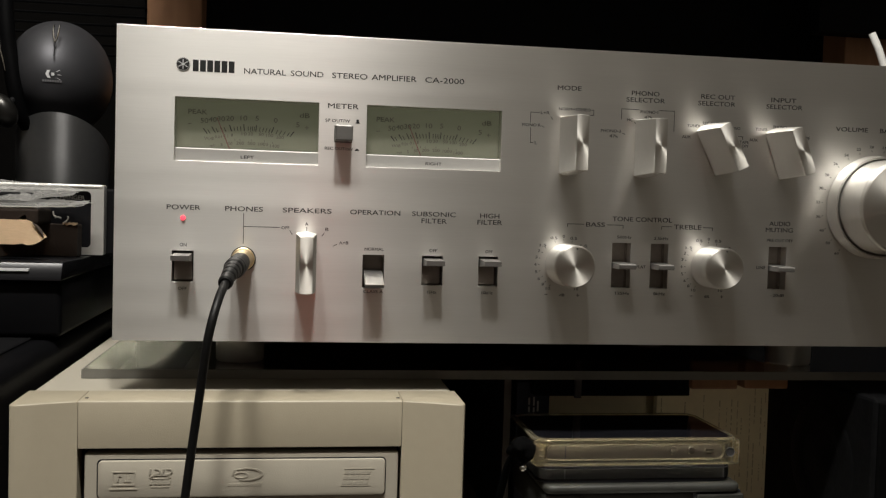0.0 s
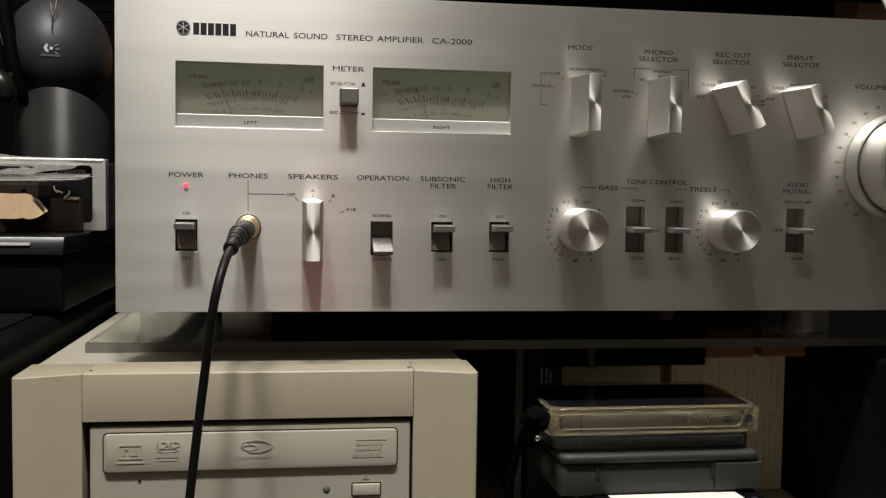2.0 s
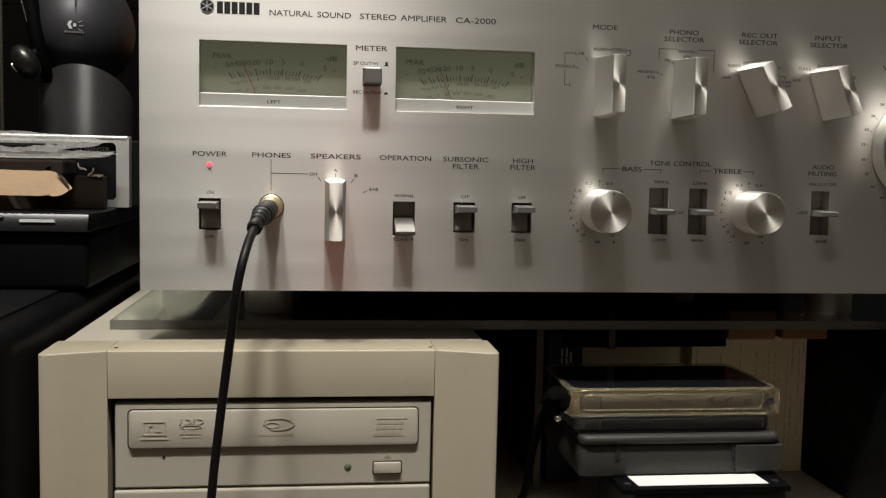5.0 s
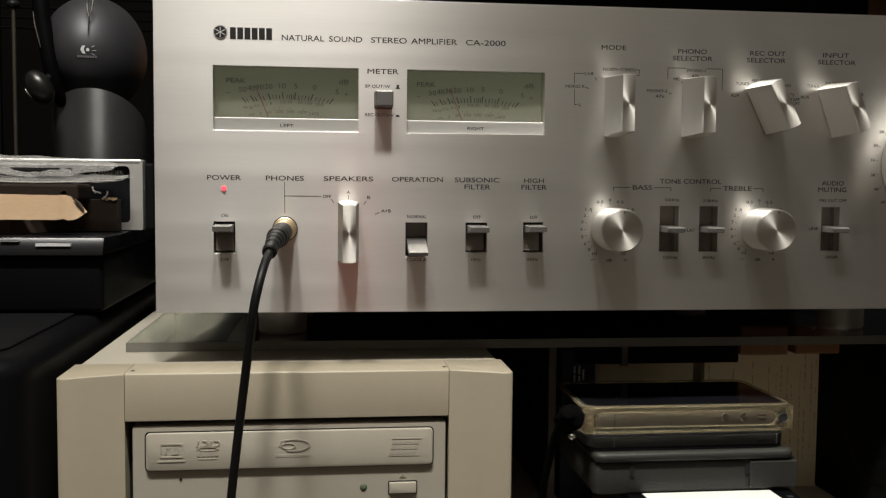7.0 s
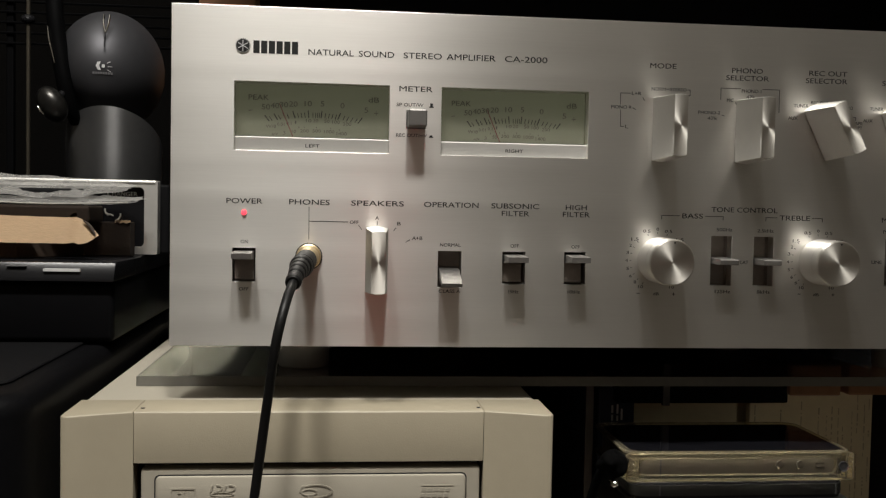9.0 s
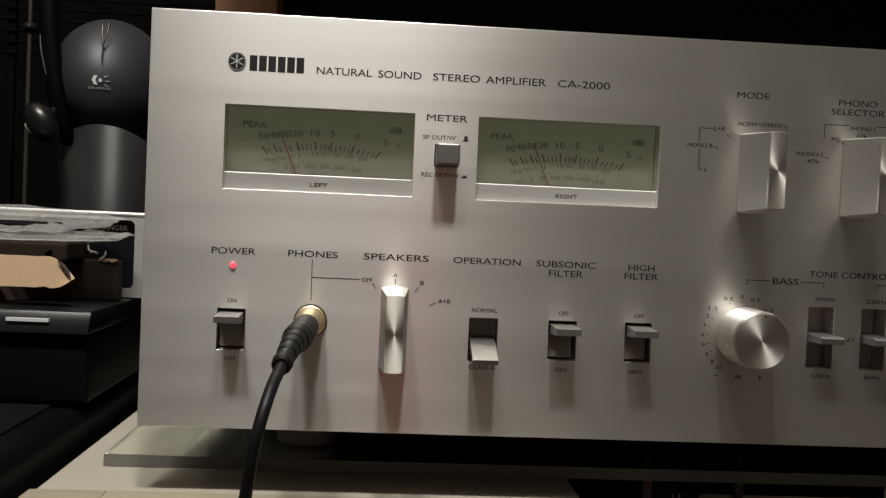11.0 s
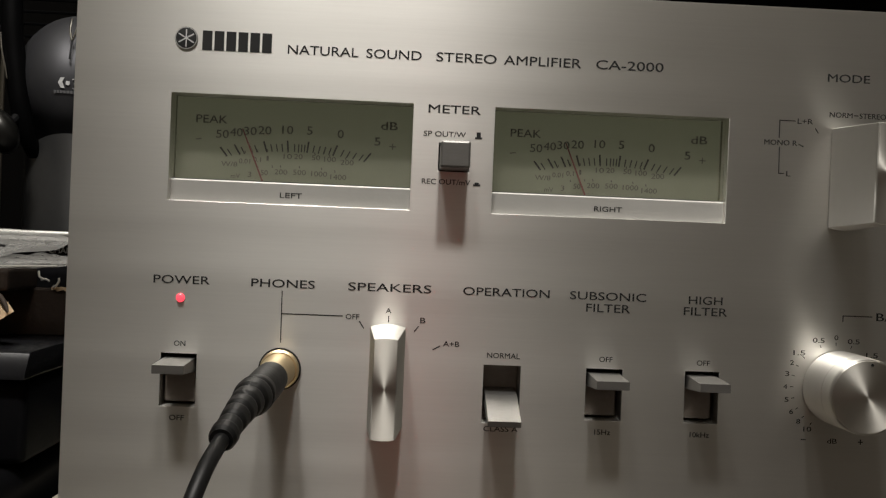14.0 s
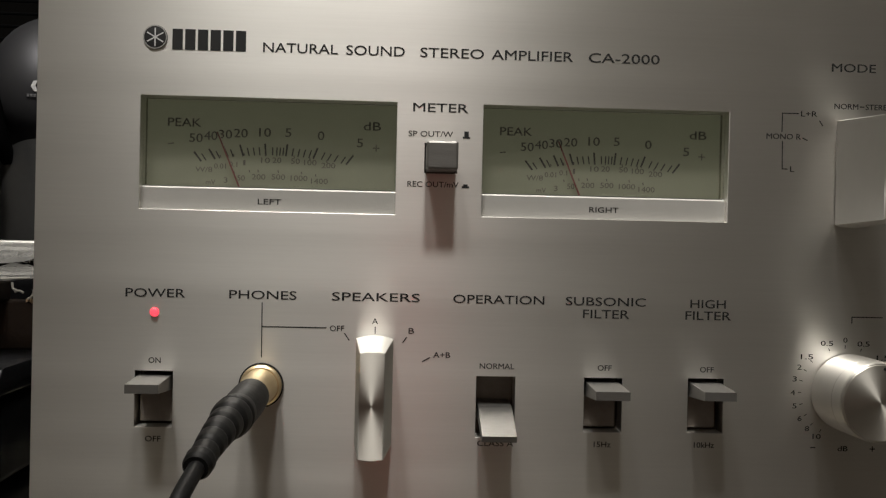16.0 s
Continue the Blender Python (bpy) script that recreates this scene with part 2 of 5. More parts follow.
def ellipsoid(c, r, seg=32, rings=20):
    bm = bmesh.new()
    bmesh.ops.create_uvsphere(bm, u_segments=seg, v_segments=rings, radius=1.0)
    for v in bm.verts:
        v.co = Vector((c[0] + v.co.x * r[0], c[1] + v.co.y * r[1], c[2] + v.co.z * r[2]))
    return bm


def lettering(s, x0, x1, zc, cap, y, material, parent, weight=0.0):
    """Flat raised print of s, from x0 to x1, its capitals cap high about zc, facing -y."""
    weight = weight or min(0.00005, 0.018 * cap)
    cu = bpy.data.curves.new("lettering", "FONT")
    cu.body, cu.extrude, cu.resolution_u = s, 0.002, 3
    tmp = bpy.data.objects.new("lettering", cu)
    me = bpy.data.meshes.new_from_object(tmp)
    bpy.data.objects.remove(tmp)
    co = np.empty(len(me.vertices) * 3)
    me.vertices.foreach_get("co", co)
    co = co.reshape(-1, 3)
    lo, hi = co.min(0), co.max(0)
    x = x0 + (co[:, 0] - lo[0]) / (hi[0] - lo[0]) * (x1 - x0)
    z = zc + ((co[:, 1] - lo[1]) / (hi[1] - lo[1]) - 0.5) * cap
    yy = y - 0.00006 * (co[:, 2] > 0)
    me.vertices.foreach_set("co", np.stack([x, yy, z], 1).ravel())
    me.update()
    bm = bmesh.new()
    bm.from_mesh(me)
    first = len(bm.verts)
    bm.from_mesh(me)
    bm.verts.ensure_lookup_table()
    for v in bm.verts[first:]:
        v.co += Vector((weight, -0.00001, weight * 0.5))
    bm.to_mesh(me)
    bm.free()
    return part("lettering", me, material, parent)


def stroke(points, w, y, material, parent, name="printed_line"):
    """A thin printed line through points (x, z), facing -y."""
    bm = bmesh.new()
    for (ax, az), (bx, bz) in zip(points, points[1:]):
        d = Vector((bx - ax, bz - az)).normalized() * (w / 2)
        n = Vector((-d.y, d.x))
        quad = [(ax - d.x + n.x, az - d.y + n.y), (bx + d.x + n.x, bz + d.y + n.y), (bx + d.x - n.x, bz + d.y - n.y), (ax - d.x - n.x, az - d.y - n.y)]
        prism(quad, y - 0.00005, y, "y", bm)
    return part(name, bm, material, parent)


# ---- the room ----
def slab(name, dims, material, label, category):
    ob = part(name, box(*dims), material)
    return tagged(ob, label, category, kind="structure")


# floor, ceiling and pale walls are unseen; their colours are tuned for bounced light
slab("floor", (-1.8, 1.8, -2.2, 0.7, -0.05, 0.0), FLOOR, "unseen floor, darkened to bounce less light", "floor")
slab("ceiling", (-1.8, 1.8, -2.2, 0.7, 2.40, 2.46), CEIL, "unseen ceiling, lightened to bounce light onto the amplifier", "ceiling")
slab("wall_north", (-1.8, 1.8, 0.70, 0.78, -0.05, 2.46), WALL, "wall behind the rack, its darkness put into the colour", "wall")
slab("wall_south", (-1.8, 1.8, -2.28, -2.20, -0.05, 2.46), WALL_BOUNCE, "unseen wall behind the viewer, tuned for bounced light", "wall")
slab("wall_west", (-1.88, -1.8, -2.28, 0.78, -0.05, 2.46), WALL_BOUNCE, "unseen side wall, tuned for bounced light", "wall")
slab("wall_east", (1.8, 1.88, -2.28, 0.78, -0.05, 2.46), WALL_BOUNCE, "unseen side wall, tuned for bounced light", "wall")

# ---- wooden rack round the amplifier ----
rack = thing("wooden_rack", (0.28, 0.4, 0.0), "red-brown wooden rack with added black boards, standing on the floor", "rack")
for x0, x1 in ((-0.040, 0.004), (0.578, 0.620)):
    part("post", box(x0, x1, 0.35, 0.39, 0.0, 0.86, 0.002), WOOD, rack)
# added board out of view, blocks the bulbs' light from the rack's back
part("shade_board", box(-0.045, 0.66, 0.16, 0.62, 0.86, 0.88, 0.002), BLACK_MATT, rack, "added unseen board across the posts, keeping light off the back")
# added black panel, placed to hide the upper post in the camera's view
part("post_cover", box(0.540, 0.66, 0.3300, 0.3495, 0.6950, 0.8595, 0.001), BLACK_MATT, rack, "added black panel hiding the upper post from the camera")
# two added black boards stand in for the darkness behind the amplifier
part("dark_filler_board", box(-0.042, 0.64, 0.3420, 0.3496, 0.0, 0.600, 0.001), BLACK_MATT, rack, "added black board for the darkness at the lower back")
part("upper_dark_filler", box(-0.042, 0.66, 0.3905, 0.3980, 0.0, 0.8595, 0.001), BLACK_MATT, rack, "added black board for the darkness at the back")

# ---- glass shelf ----
shelf = thing("glass_shelf", (0.24, 0.2, 0.4345), "grey glass shelf with ground edges lying on the computer", "shelf")
pane = part("pane", box(-0.0216, 0.545, 0.0404, 0.340, 0.4345, 0.4395), SMOKE, shelf)
pane.visible_shadow = False
edge = part("front_edge", box(-0.0216, 0.545, 0.0398, 0.0403, 0.4346, 0.4394), GLASS_EDGE, shelf, "dull grey ground front edge")
part("side_edge", box(-0.0222, -0.0217, 0.0398, 0.340, 0.4346, 0.4394), GLASS_EDGE, shelf, "dull grey ground side edge")

# ---- amplifier ----
Z = 0.46
amp = thing("stereo_amplifier", (0.23, 0.2, 0.4395), "silver vintage stereo amplifier with brushed aluminium front on glass shelf", "amplifier")
W, HGT = 0.461, 0.150
METERS = ((0.0272, 0.0954), (0.1188, 0.1864))
MZ = (0.0869, 0.1172)
SLOTS = [(0.0271, 0.0371, 0.0286, 0.0437), (0.1185, 0.1291, 0.0270, 0.0436), (0.1480, 0.1585, 0.0288, 0.0437), (0.1767, 0.1866, 0.0289, 0.0440),
         (0.2462, 0.2562, 0.0293, 0.0525), (0.2669, 0.2765, 0.0293, 0.0525), (0.3318, 0.3418, 0.0298, 0.0524)]
BUTTON = (0.1031, 0.1119, 0.0983, 0.1064)


def front_panel():
    holes = [(a, b, *MZ) for a, b in METERS] + SLOTS + [BUTTON]
    xs = sorted({0.0, W, *(v for h in holes for v in h[:2])})
    zs = sorted({0.0, HGT, *(v for h in holes for v in h[2:])})
    full = {(i, j) for i in range(len(xs) - 1) for j in range(len(zs) - 1)
            if not any(h[0] <= (xs[i] + xs[i + 1]) / 2 <= h[1] and h[2] <= (zs[j] + zs[j + 1]) / 2 <= h[3] for h in holes)}
    bm = bmesh.new()
    uv = bm.loops.layers.uv.new("UVMap")
    vert = {}

    def v(i, j, k):
        if (i, j, k) not in vert:
            vert[i, j, k] = bm.verts.new((xs[i], (0.0, 0.006)[k], Z + zs[j]))
        return vert[i, j, k]
    for i, j in full:
        bm.faces.new((v(i, j, 0), v(i + 1, j, 0), v(i + 1, j + 1, 0), v(i, j + 1, 0)))
        bm.faces.new((v(i, j, 1), v(i, j + 1, 1), v(i + 1, j + 1, 1), v(i + 1, j, 1)))
        for di, dj, a, b in ((-1, 0, (0, 0), (0, 1)), (1, 0, (1, 0), (1, 1)), (0, -1, (0, 0), (1, 0)), (0, 1, (0, 1), (1, 1))):
            if (i + di, j + dj) not in full:
                p, q = (i + a[0], j + a[1]), (i + b[0], j + b[1])
                bm.faces.new((v(*p, 0), v(*p, 1), v(*q, 1), v(*q, 0)))
    for f in bm.faces:
        for lp in f.loops:
            lp[uv].uv = (lp.vert.co.x + 0.3 * lp.vert.co.y, lp.vert.co.z + 0.3 * lp.vert.co.y)
    ob = part("front_panel", bm, ALU, amp, "brushed aluminium front panel")
    bev = ob.modifiers.new("bevel", "BEVEL")
    bev.width, bev.segments, bev.limit_method, bev.angle_limit = 0.0005, 2, "ANGLE", radians(40)
    return ob


panel = front_panel()
part("cabinet", box(0.012, W - 0.012, 0.0125, 0.365, Z + 0.004, Z + HGT - 0.008, 0.001), CABINET_BLACK, amp, "black steel cabinet")
for fx in (0.0560, 0.3850):
    for fy in (0.074, 0.315):
        smooth(part("foot", lathe_z([(0.0, 0.4396), (0.0125, 0.4396), (0.0132, 0.4406), (0.0135, 0.456), (0.0128, 0.4645), (0.0, 0.4645)], fx, fy), FELT, amp, "grey round foot"))

INKY = -0.00002


def label(s, x0, x1, z, cap=0.0021, ink=None):
    return lettering(s, x0 / 1000, x1 / 1000, Z + z / 1000, cap, INKY, ink or INK, amp)


def line(points, w=0.00028):
    return stroke([(x / 1000, Z + z / 1000) for x, z in points], w, INKY, INK, amp)


# maker's badge: round dark disc with a pale star, then plain dark blocks
badge = smooth(part("badge", lathe([(0.0, -0.0003), (0.0029, -0.0003), (0.0032, -0.0002), (0.0032, 0.0)], 0.0307, Z + 0.1326, 40), INK, amp, "round black badge with a pale star"))
for a in (0, 60, 120):
    c, s = math.cos(radians(a + 90)) * 0.0023, math.sin(radians(a + 90)) * 0.0023
    stroke([(0.0307 - c, Z + 0.1326 - s), (0.0307 + c, Z + 0.1326 + s)], 0.00032, -0.00032, GREY_MARK, badge, "star_ray")
ring = part("badge_rim", lathe([(0.0029, -0.0004), (0.0031, -0.0004), (0.0031, -0.0002), (0.0029, -0.0002), (0.0029, -0.0004)], 0.0307, Z + 0.1326, 40), SILVER, badge)
for k in range(6):
    x = 0.0352 + k * 0.00335
    part("badge_block", prism([(x, Z + 0.1295), (x + 0.0027, Z + 0.1295), (x + 0.0027, Z + 0.1350), (x, Z + 0.1350)], -0.0001, 0.0), INK, amp, "plain black block of the maker's mark")

for s, a, b in (("NATURAL", 59.2, 79.1), ("SOUND", 81.4, 97.1), ("STEREO", 101.3, 118.5), ("AMPLIFIER", 120.6, 142.8), ("CA-2000", 147.1, 166.6)):
    label(s, a, b, 130.8, 0.0026)
for s, a, b, z in (("METER", 99.7, 114.6, 116.0), ("POWER", 24.2, 39.9, 64.5), ("PHONES", 51.6, 69.5, 64.5), ("SPEAKERS", 79.0, 102.6, 64.5),
                   ("OPERATION", 111.7, 136.5, 64.5), ("SUBSONIC", 142.4, 164.4, 64.5), ("FILTER", 147.2, 159.9, 61.1), ("HIGH", 176.8, 186.6, 64.4),
                   ("FILTER", 175.5, 188.1, 61.2), ("MODE", 214.6, 227.0, 130.2), ("PHONO", 253.6, 268.4, 129.3), ("SELECTOR", 250.9, 271.5, 125.9),
                   ("REC OUT", 291.0, 309.6, 129.3), ("SELECTOR", 289.5, 309.8, 125.8), ("INPUT", 329.6, 343.6, 129.2), ("SELECTOR", 327.1, 347.2, 125.7),
                   ("TONE CONTROL", 245.8, 277.8, 64.8), ("BASS", 231.9, 241.8, 61.6), ("TREBLE", 279.0, 293.9, 61.5), ("AUDIO", 331.5, 343.2, 64.6),
                   ("MUTING", 329.6, 344.7, 61.3), ("VOLUME", 366.6, 385.0, 115.6), ("BALANCE", 392.0, 411.0, 115.6)):
    label(s, a, b, z, 0.0023)
for s, a, b, z in (("SP OUT/W", 98.6, 110.6, 108.9), ("REC OUT/mV", 98.6, 112.4, 95.3), ("ON", 30.6, 33.8, 46.5), ("OFF", 30.1, 34.2, 25.5),
                   ("OFF", 78.6, 82.4, 55.9), ("A", 89.9, 91.5, 58.0), ("B", 99.8, 101.3, 55.6), ("A+B", 106.6, 111.2, 49.2), ("NORMAL", 119.3, 128.7, 46.4),
                   ("CLASS A", 119.1, 128.9, 25.4), ("OFF", 151.6, 155.4, 46.4), ("15Hz", 151.0, 155.6, 25.5), ("OFF", 179.9, 183.7, 46.4),
                   ("10kHz", 178.7, 184.3, 25.7), ("L+R", 206.3, 210.8, 117.3), ("MONO R", 196.8, 206.4, 110.9), ("L", 203.6, 204.8, 102.0),
                   ("NORM", 215.6, 222.3, 119.6), ("STEREO", 224.4, 232.2, 119.6), ("MC", 251.6, 254.8, 115.6), ("PHONO-1", 258.6, 268.0, 120.0), ("47k", 260.8, 265.2, 117.3),
                   ("PHONO-2", 238.0, 248.5, 109.6), ("47k", 242.5, 247.2, 107.0), ("AUX", 281.5, 286.0, 108.2), ("TUNER", 284.0, 291.2, 114.0), ("REC OUT OFF", 292.4, 305.4, 115.6),
                   ("PHONO", 306.0, 313.0, 113.6), ("AUX", 318.4, 323.0, 108.0), ("TUNER", 321.5, 328.2, 113.6), ("PHONO", 331.5, 338.8, 115.2), ("TAPE", 313.0, 318.0, 106.6), ("COPY", 313.0, 318.0, 104.6),
                   ("TAPE", 347.0, 352.0, 110.0), ("500Hz", 248.6, 256.2, 55.5), ("125Hz", 248.6, 256.0, 26.6), ("2.5kHz", 268.4, 276.2, 55.3), ("8kHz", 269.0, 275.4, 26.6),
                   ("PRE OUT OFF", 330.5, 345.0, 55.8), ("LINE", 325.2, 330.2, 41.4), ("-20dB", 334.0, 341.4, 26.8), ("FLAT", 259.6, 264.4, 40.4)):
    label(s, a, b, z, 0.0015)
line([(60.4, 62.4), (60.5, 47.9)])
line([(60.5, 56.0), (77.6, 56.0)])
line([(82.6, 54.6), (83.8, 52.8)])
line([(90.8, 56.4), (90.8, 54.8)])
line([(99.3, 53.8), (98.3, 52.4)])
line([(105.6, 48.4), (103.8, 47.4)])
line([(205.6, 117.3), (201.1, 117.3), (201.1, 112.3)])
line([(201.3, 109.5), (201.4, 102.0), (202.8, 102.0)])
line([(222.9, 119.6), (223.9, 119.6)])
line([(232.8, 119.6), (233.9, 119.6), (233.9, 117.0), (231.0, 117.0)])
line([(211.6, 115.4), (212.4, 114.2)])
line([(207.0, 110.6), (208.2, 110.0)])
line([(257.8, 121.0), (248.6, 121.0), (248.6, 115.8)])
line([(268.8, 121.0), (276.9, 121.0), (276.9, 110.6)])
line([(249.4, 108.6), (250.6, 108.2)])
line([(255.6, 114.6), (256.4, 113.6)])
line([(222.1, 60.0), (222.1, 61.6), (230.6, 61.6)])
line([(243.0, 61.6), (251.6, 61.6), (251.6, 60.0)])
line([(272.3, 60.0), (272.3, 61.5), (277.8, 61.5)])
line([(295.0, 61.5), (300.0, 61.5), (300.0, 60.0)])
line([(312.4, 109.4), (314.6, 109.4), (314.6, 108.0)])
line([(312.4, 102.4), (314.6, 102.4), (314.6, 103.6)])
line([(342.6, 113.6), (346.4, 113.6), (346.4, 111.8)])
# push-button symbols beside the meter button
part("symbol", prism([(0.1133, Z + 0.1079), (0.1153, Z + 0.1079), (0.1153, Z + 0.1084), (0.1149, Z + 0.1084), (0.1149, Z + 0.1098), (0.1137, Z + 0.1098), (0.1137, Z + 0.1084), (0.1133, Z + 0.1084)], -0.00008, 0), INK, amp)
part("symbol", prism([(0.1133, Z + 0.0945), (0.1153, Z + 0.0945), (0.1153, Z + 0.0950), (0.1149, Z + 0.0950), (0.1149, Z + 0.0955), (0.1137, Z + 0.0955), (0.1137, Z + 0.0950), (0.1133, Z + 0.0950)], -0.00008, 0), INK, amp)


# meters
def meter(x0, x1, word, ndx):
    m = part("meter", box(x0 - 0.001, x1 + 0.001, 0.0110, 0.0118, Z + MZ[0] - 0.001, Z + MZ[1] + 0.001), SLOT, amp, "recessed level meter with an olive dial")
    ox = x0 - METERS[0][0]
    yd = 0.0080
    part("dial", box(x0 - 0.0008, x1 + 0.0008, yd, yd + 0.001, Z + 0.0900, Z + MZ[1] + 0.0008), DIAL, m, "olive-green printed dial")
    for a, b in ((x0 - 0.0009, x0 - 0.0001), (x1 + 0.0001, x1 + 0.0009)):
        part("side_wall", box(a, b, 0.0061, 0.011, Z + MZ[0], Z + MZ[1]), DIAL_SIDE, m)
    part("top_wall", box(x0, x1, 0.0061, 0.011, Z + MZ[1] + 0.0001, Z + MZ[1] + 0.0009), SLOT, m)
    # sloping silver ledge under the dial
    part("ledge", prism([(0.0022, Z + MZ[0] - 0.0004), (0.0110, Z + MZ[0] - 0.0004), (0.0110, Z + 0.0932), (0.0030, Z + 0.0932), (0.0026, Z + 0.0928)], x0, x1, "x"), ALU_PLAIN, m, "silver ledge")
    # added dull strip, keeps the ledge's top from catching the lamp light
    part("glare_cover", box(x0, x1, 0.0031, 0.0079, Z + 0.0933, Z + 0.0935), mat("ledge_glare_cover", (0.10, 0.098, 0.080), 0.7), m)
    lettering(word, ox + (0.0583 if word == "LEFT" else 0.0571), ox + (0.0646 if word == "LEFT" else 0.0652), Z + 0.0896, 0.0015, 0.00235, INK, m)
    g = part("window", box(x0, x1, 0.0034, 0.0038, Z + 0.0940, Z + MZ[1]), CLEAR, m, "clear window")
    g.visible_shadow = False
    yi = yd - 0.00003

    def txt(s, xc, zc, w, cap):
        lettering(s, ox + (xc - w / 2) / 1000, ox + (xc + w / 2) / 1000, Z + zc / 1000, cap, yi, DIAL_INK, m)
    for s, xc, zc, w, cap in (("PEAK", 37.1, 111.1, 9.0, 0.0023), ("dB", 88.6, 111.4, 4.8, 0.0023), ("50", 40.3, 106.9, 3.6, 0.0024), ("40", 44.3, 107.6, 3.6, 0.0024),
                              ("30", 48.3, 108.1, 3.6, 0.0024), ("20", 52.5, 108.5, 3.7, 0.0024), ("10", 59.1, 108.9, 3.2, 0.0024), ("5", 65.5, 109.0, 1.6, 0.0024),
                              ("0", 74.5, 108.4, 1.8, 0.0024), ("5", 85.3, 106.7, 1.7, 0.0024), ("10", 59.4, 101.2, 2.4, 0.0015), ("20", 62.5, 101.3, 2.4, 0.0015),
                              ("50", 67.6, 101.2, 2.4, 0.0015), ("100", 71.7, 100.9, 3.4, 0.0015), ("200", 76.7, 100.2, 3.8, 0.0015), ("W/8", 42.6, 98.3, 4.6, 0.0014),
                              ("0.01", 47.0, 99.3, 3.2, 0.0014), ("0.1", 50.6, 99.9, 2.2, 0.0014), ("1", 53.6, 100.4, 0.6, 0.0014),
                              ("mV", 44.5, 94.9, 2.6, 0.0013), ("3", 48.6, 95.5, 1.0, 0.0015), ("50", 52.8, 96.2, 2.0, 0.0015), ("200", 57.6, 96.6, 3.7, 0.0015), ("500", 63.0, 96.7, 3.7, 0.0015),
                              ("1000", 68.7, 96.5, 4.6, 0.0015), ("1400", 74.3, 95.8, 4.6, 0.0015)):
        txt(s, xc, zc, w, cap)
    sign = [((32.8, 105.1), (34.2, 105.3)), ((89.0, 105.4), (90.6, 105.4)), ((89.8, 104.6), (89.8, 106.2))]
    for a, b in sign:
        stroke([(ox + a[0] / 1000, Z + a[1] / 1000), (ox + b[0] / 1000, Z + b[1] / 1000)], 0.0003, yi, DIAL_INK, m, "sign")
    major = (40.0, 44.0, 47.9, 52.4, 59.2, 65.3, 73.6, 83.4)
    minor = (42.0, 45.9, 49.8, 54.4, 56.0, 57.6, 61.3, 62.5, 63.4, 64.3, 67.0, 68.7, 70.3, 71.9, 75.6, 77.4, 79.3, 81.3)
    for group, ln, w in ((major, 2.8, 0.00048), (minor, 1.9, 0.00033)):
        for x in group:
            z = 105.6 - 0.0056 * (x - 62.0) ** 2
            d = Vector((61.8 - x, 75.0 - z)).normalized()
            if group is minor:
                z -= 0.9
            stroke([(ox + x / 1000, Z + z / 1000), (ox + (x + d.x * ln) / 1000, Z + (z + d.y * ln) / 1000)], w, yi, TICK_INK, m, "tick")
    for x, z in ((47.0, 102.2), (50.6, 102.6), (53.5, 102.9), (59.3, 102.9), (62.4, 102.9), (67.2, 102.6), (71.5, 102.2), (76.2, 101.5), (50.8, 97.9), (55.0, 98.3), (57.4, 98.4), (62.9, 98.4), (69.3, 98.2), (73.2, 97.6)):
        stroke([(ox + x / 1000, Z + z / 1000), (ox + x / 1000 + 0.0001, Z + z / 1000 - 0.0004)], 0.0003, yi, DIAL_INK, m, "dot")
    part("needle", prism([(ox + 0.0462 + ndx, Z + 0.1085), (ox + 0.0466 + ndx, Z + 0.1085), (ox + 0.0531 + ndx, Z + 0.0930), (ox + 0.0526 + ndx, Z + 0.0930)], 0.0062, 0.0065), NEEDLE, m, "thin red needle")


ALU_PLAIN = mat("plain_aluminium", (0.44, 0.43, 0.405), 0.5, 0.55, 0.04, 60, 0.06, 900)
meter(*METERS[0], "LEFT", 0.0)
meter(*METERS[1], "RIGHT", 0.0024)

# square push button between the meters
button = part("meter_button", box(0.1034, 0.1116, -0.0106, 0.006, Z + 0.0986, Z + 0.1061, 0.0006), LEVER, amp, "square grey push button")
part("button_well", box(0.1015, 0.1119, 0.0062, 0.0070, Z + 0.0975, Z + 0.1072), SLOT, amp)

# pilot light
smooth(part("pilot_light", lathe([(0.0, -0.0012), (0.0007, -0.0010), (0.0011, -0.0005), (0.00125, 0.0)], 0.0319, Z + 0.0594, 24), LED, amp, "glowing red pilot light"))


# lever and slide switches
def pocket(x0, x1, z0, z1, depth):
    bm = bmesh.new()
    t = 0.0006
    box(x0 - t, x1 + t, depth, depth + t, z0 - t, z1 + t, bm=bm)
    for d in ((x0 - t, x0, 0.0061, depth, z0 - t, z1 + t), (x1, x1 + t, 0.0061, depth, z0 - t, z1 + t),
              (x0, x1, 0.0061, depth, z0 - t, z0), (x0, x1, 0.0061, depth, z1, z1 + t)):
        box(*d, bm=bm)
    return bm


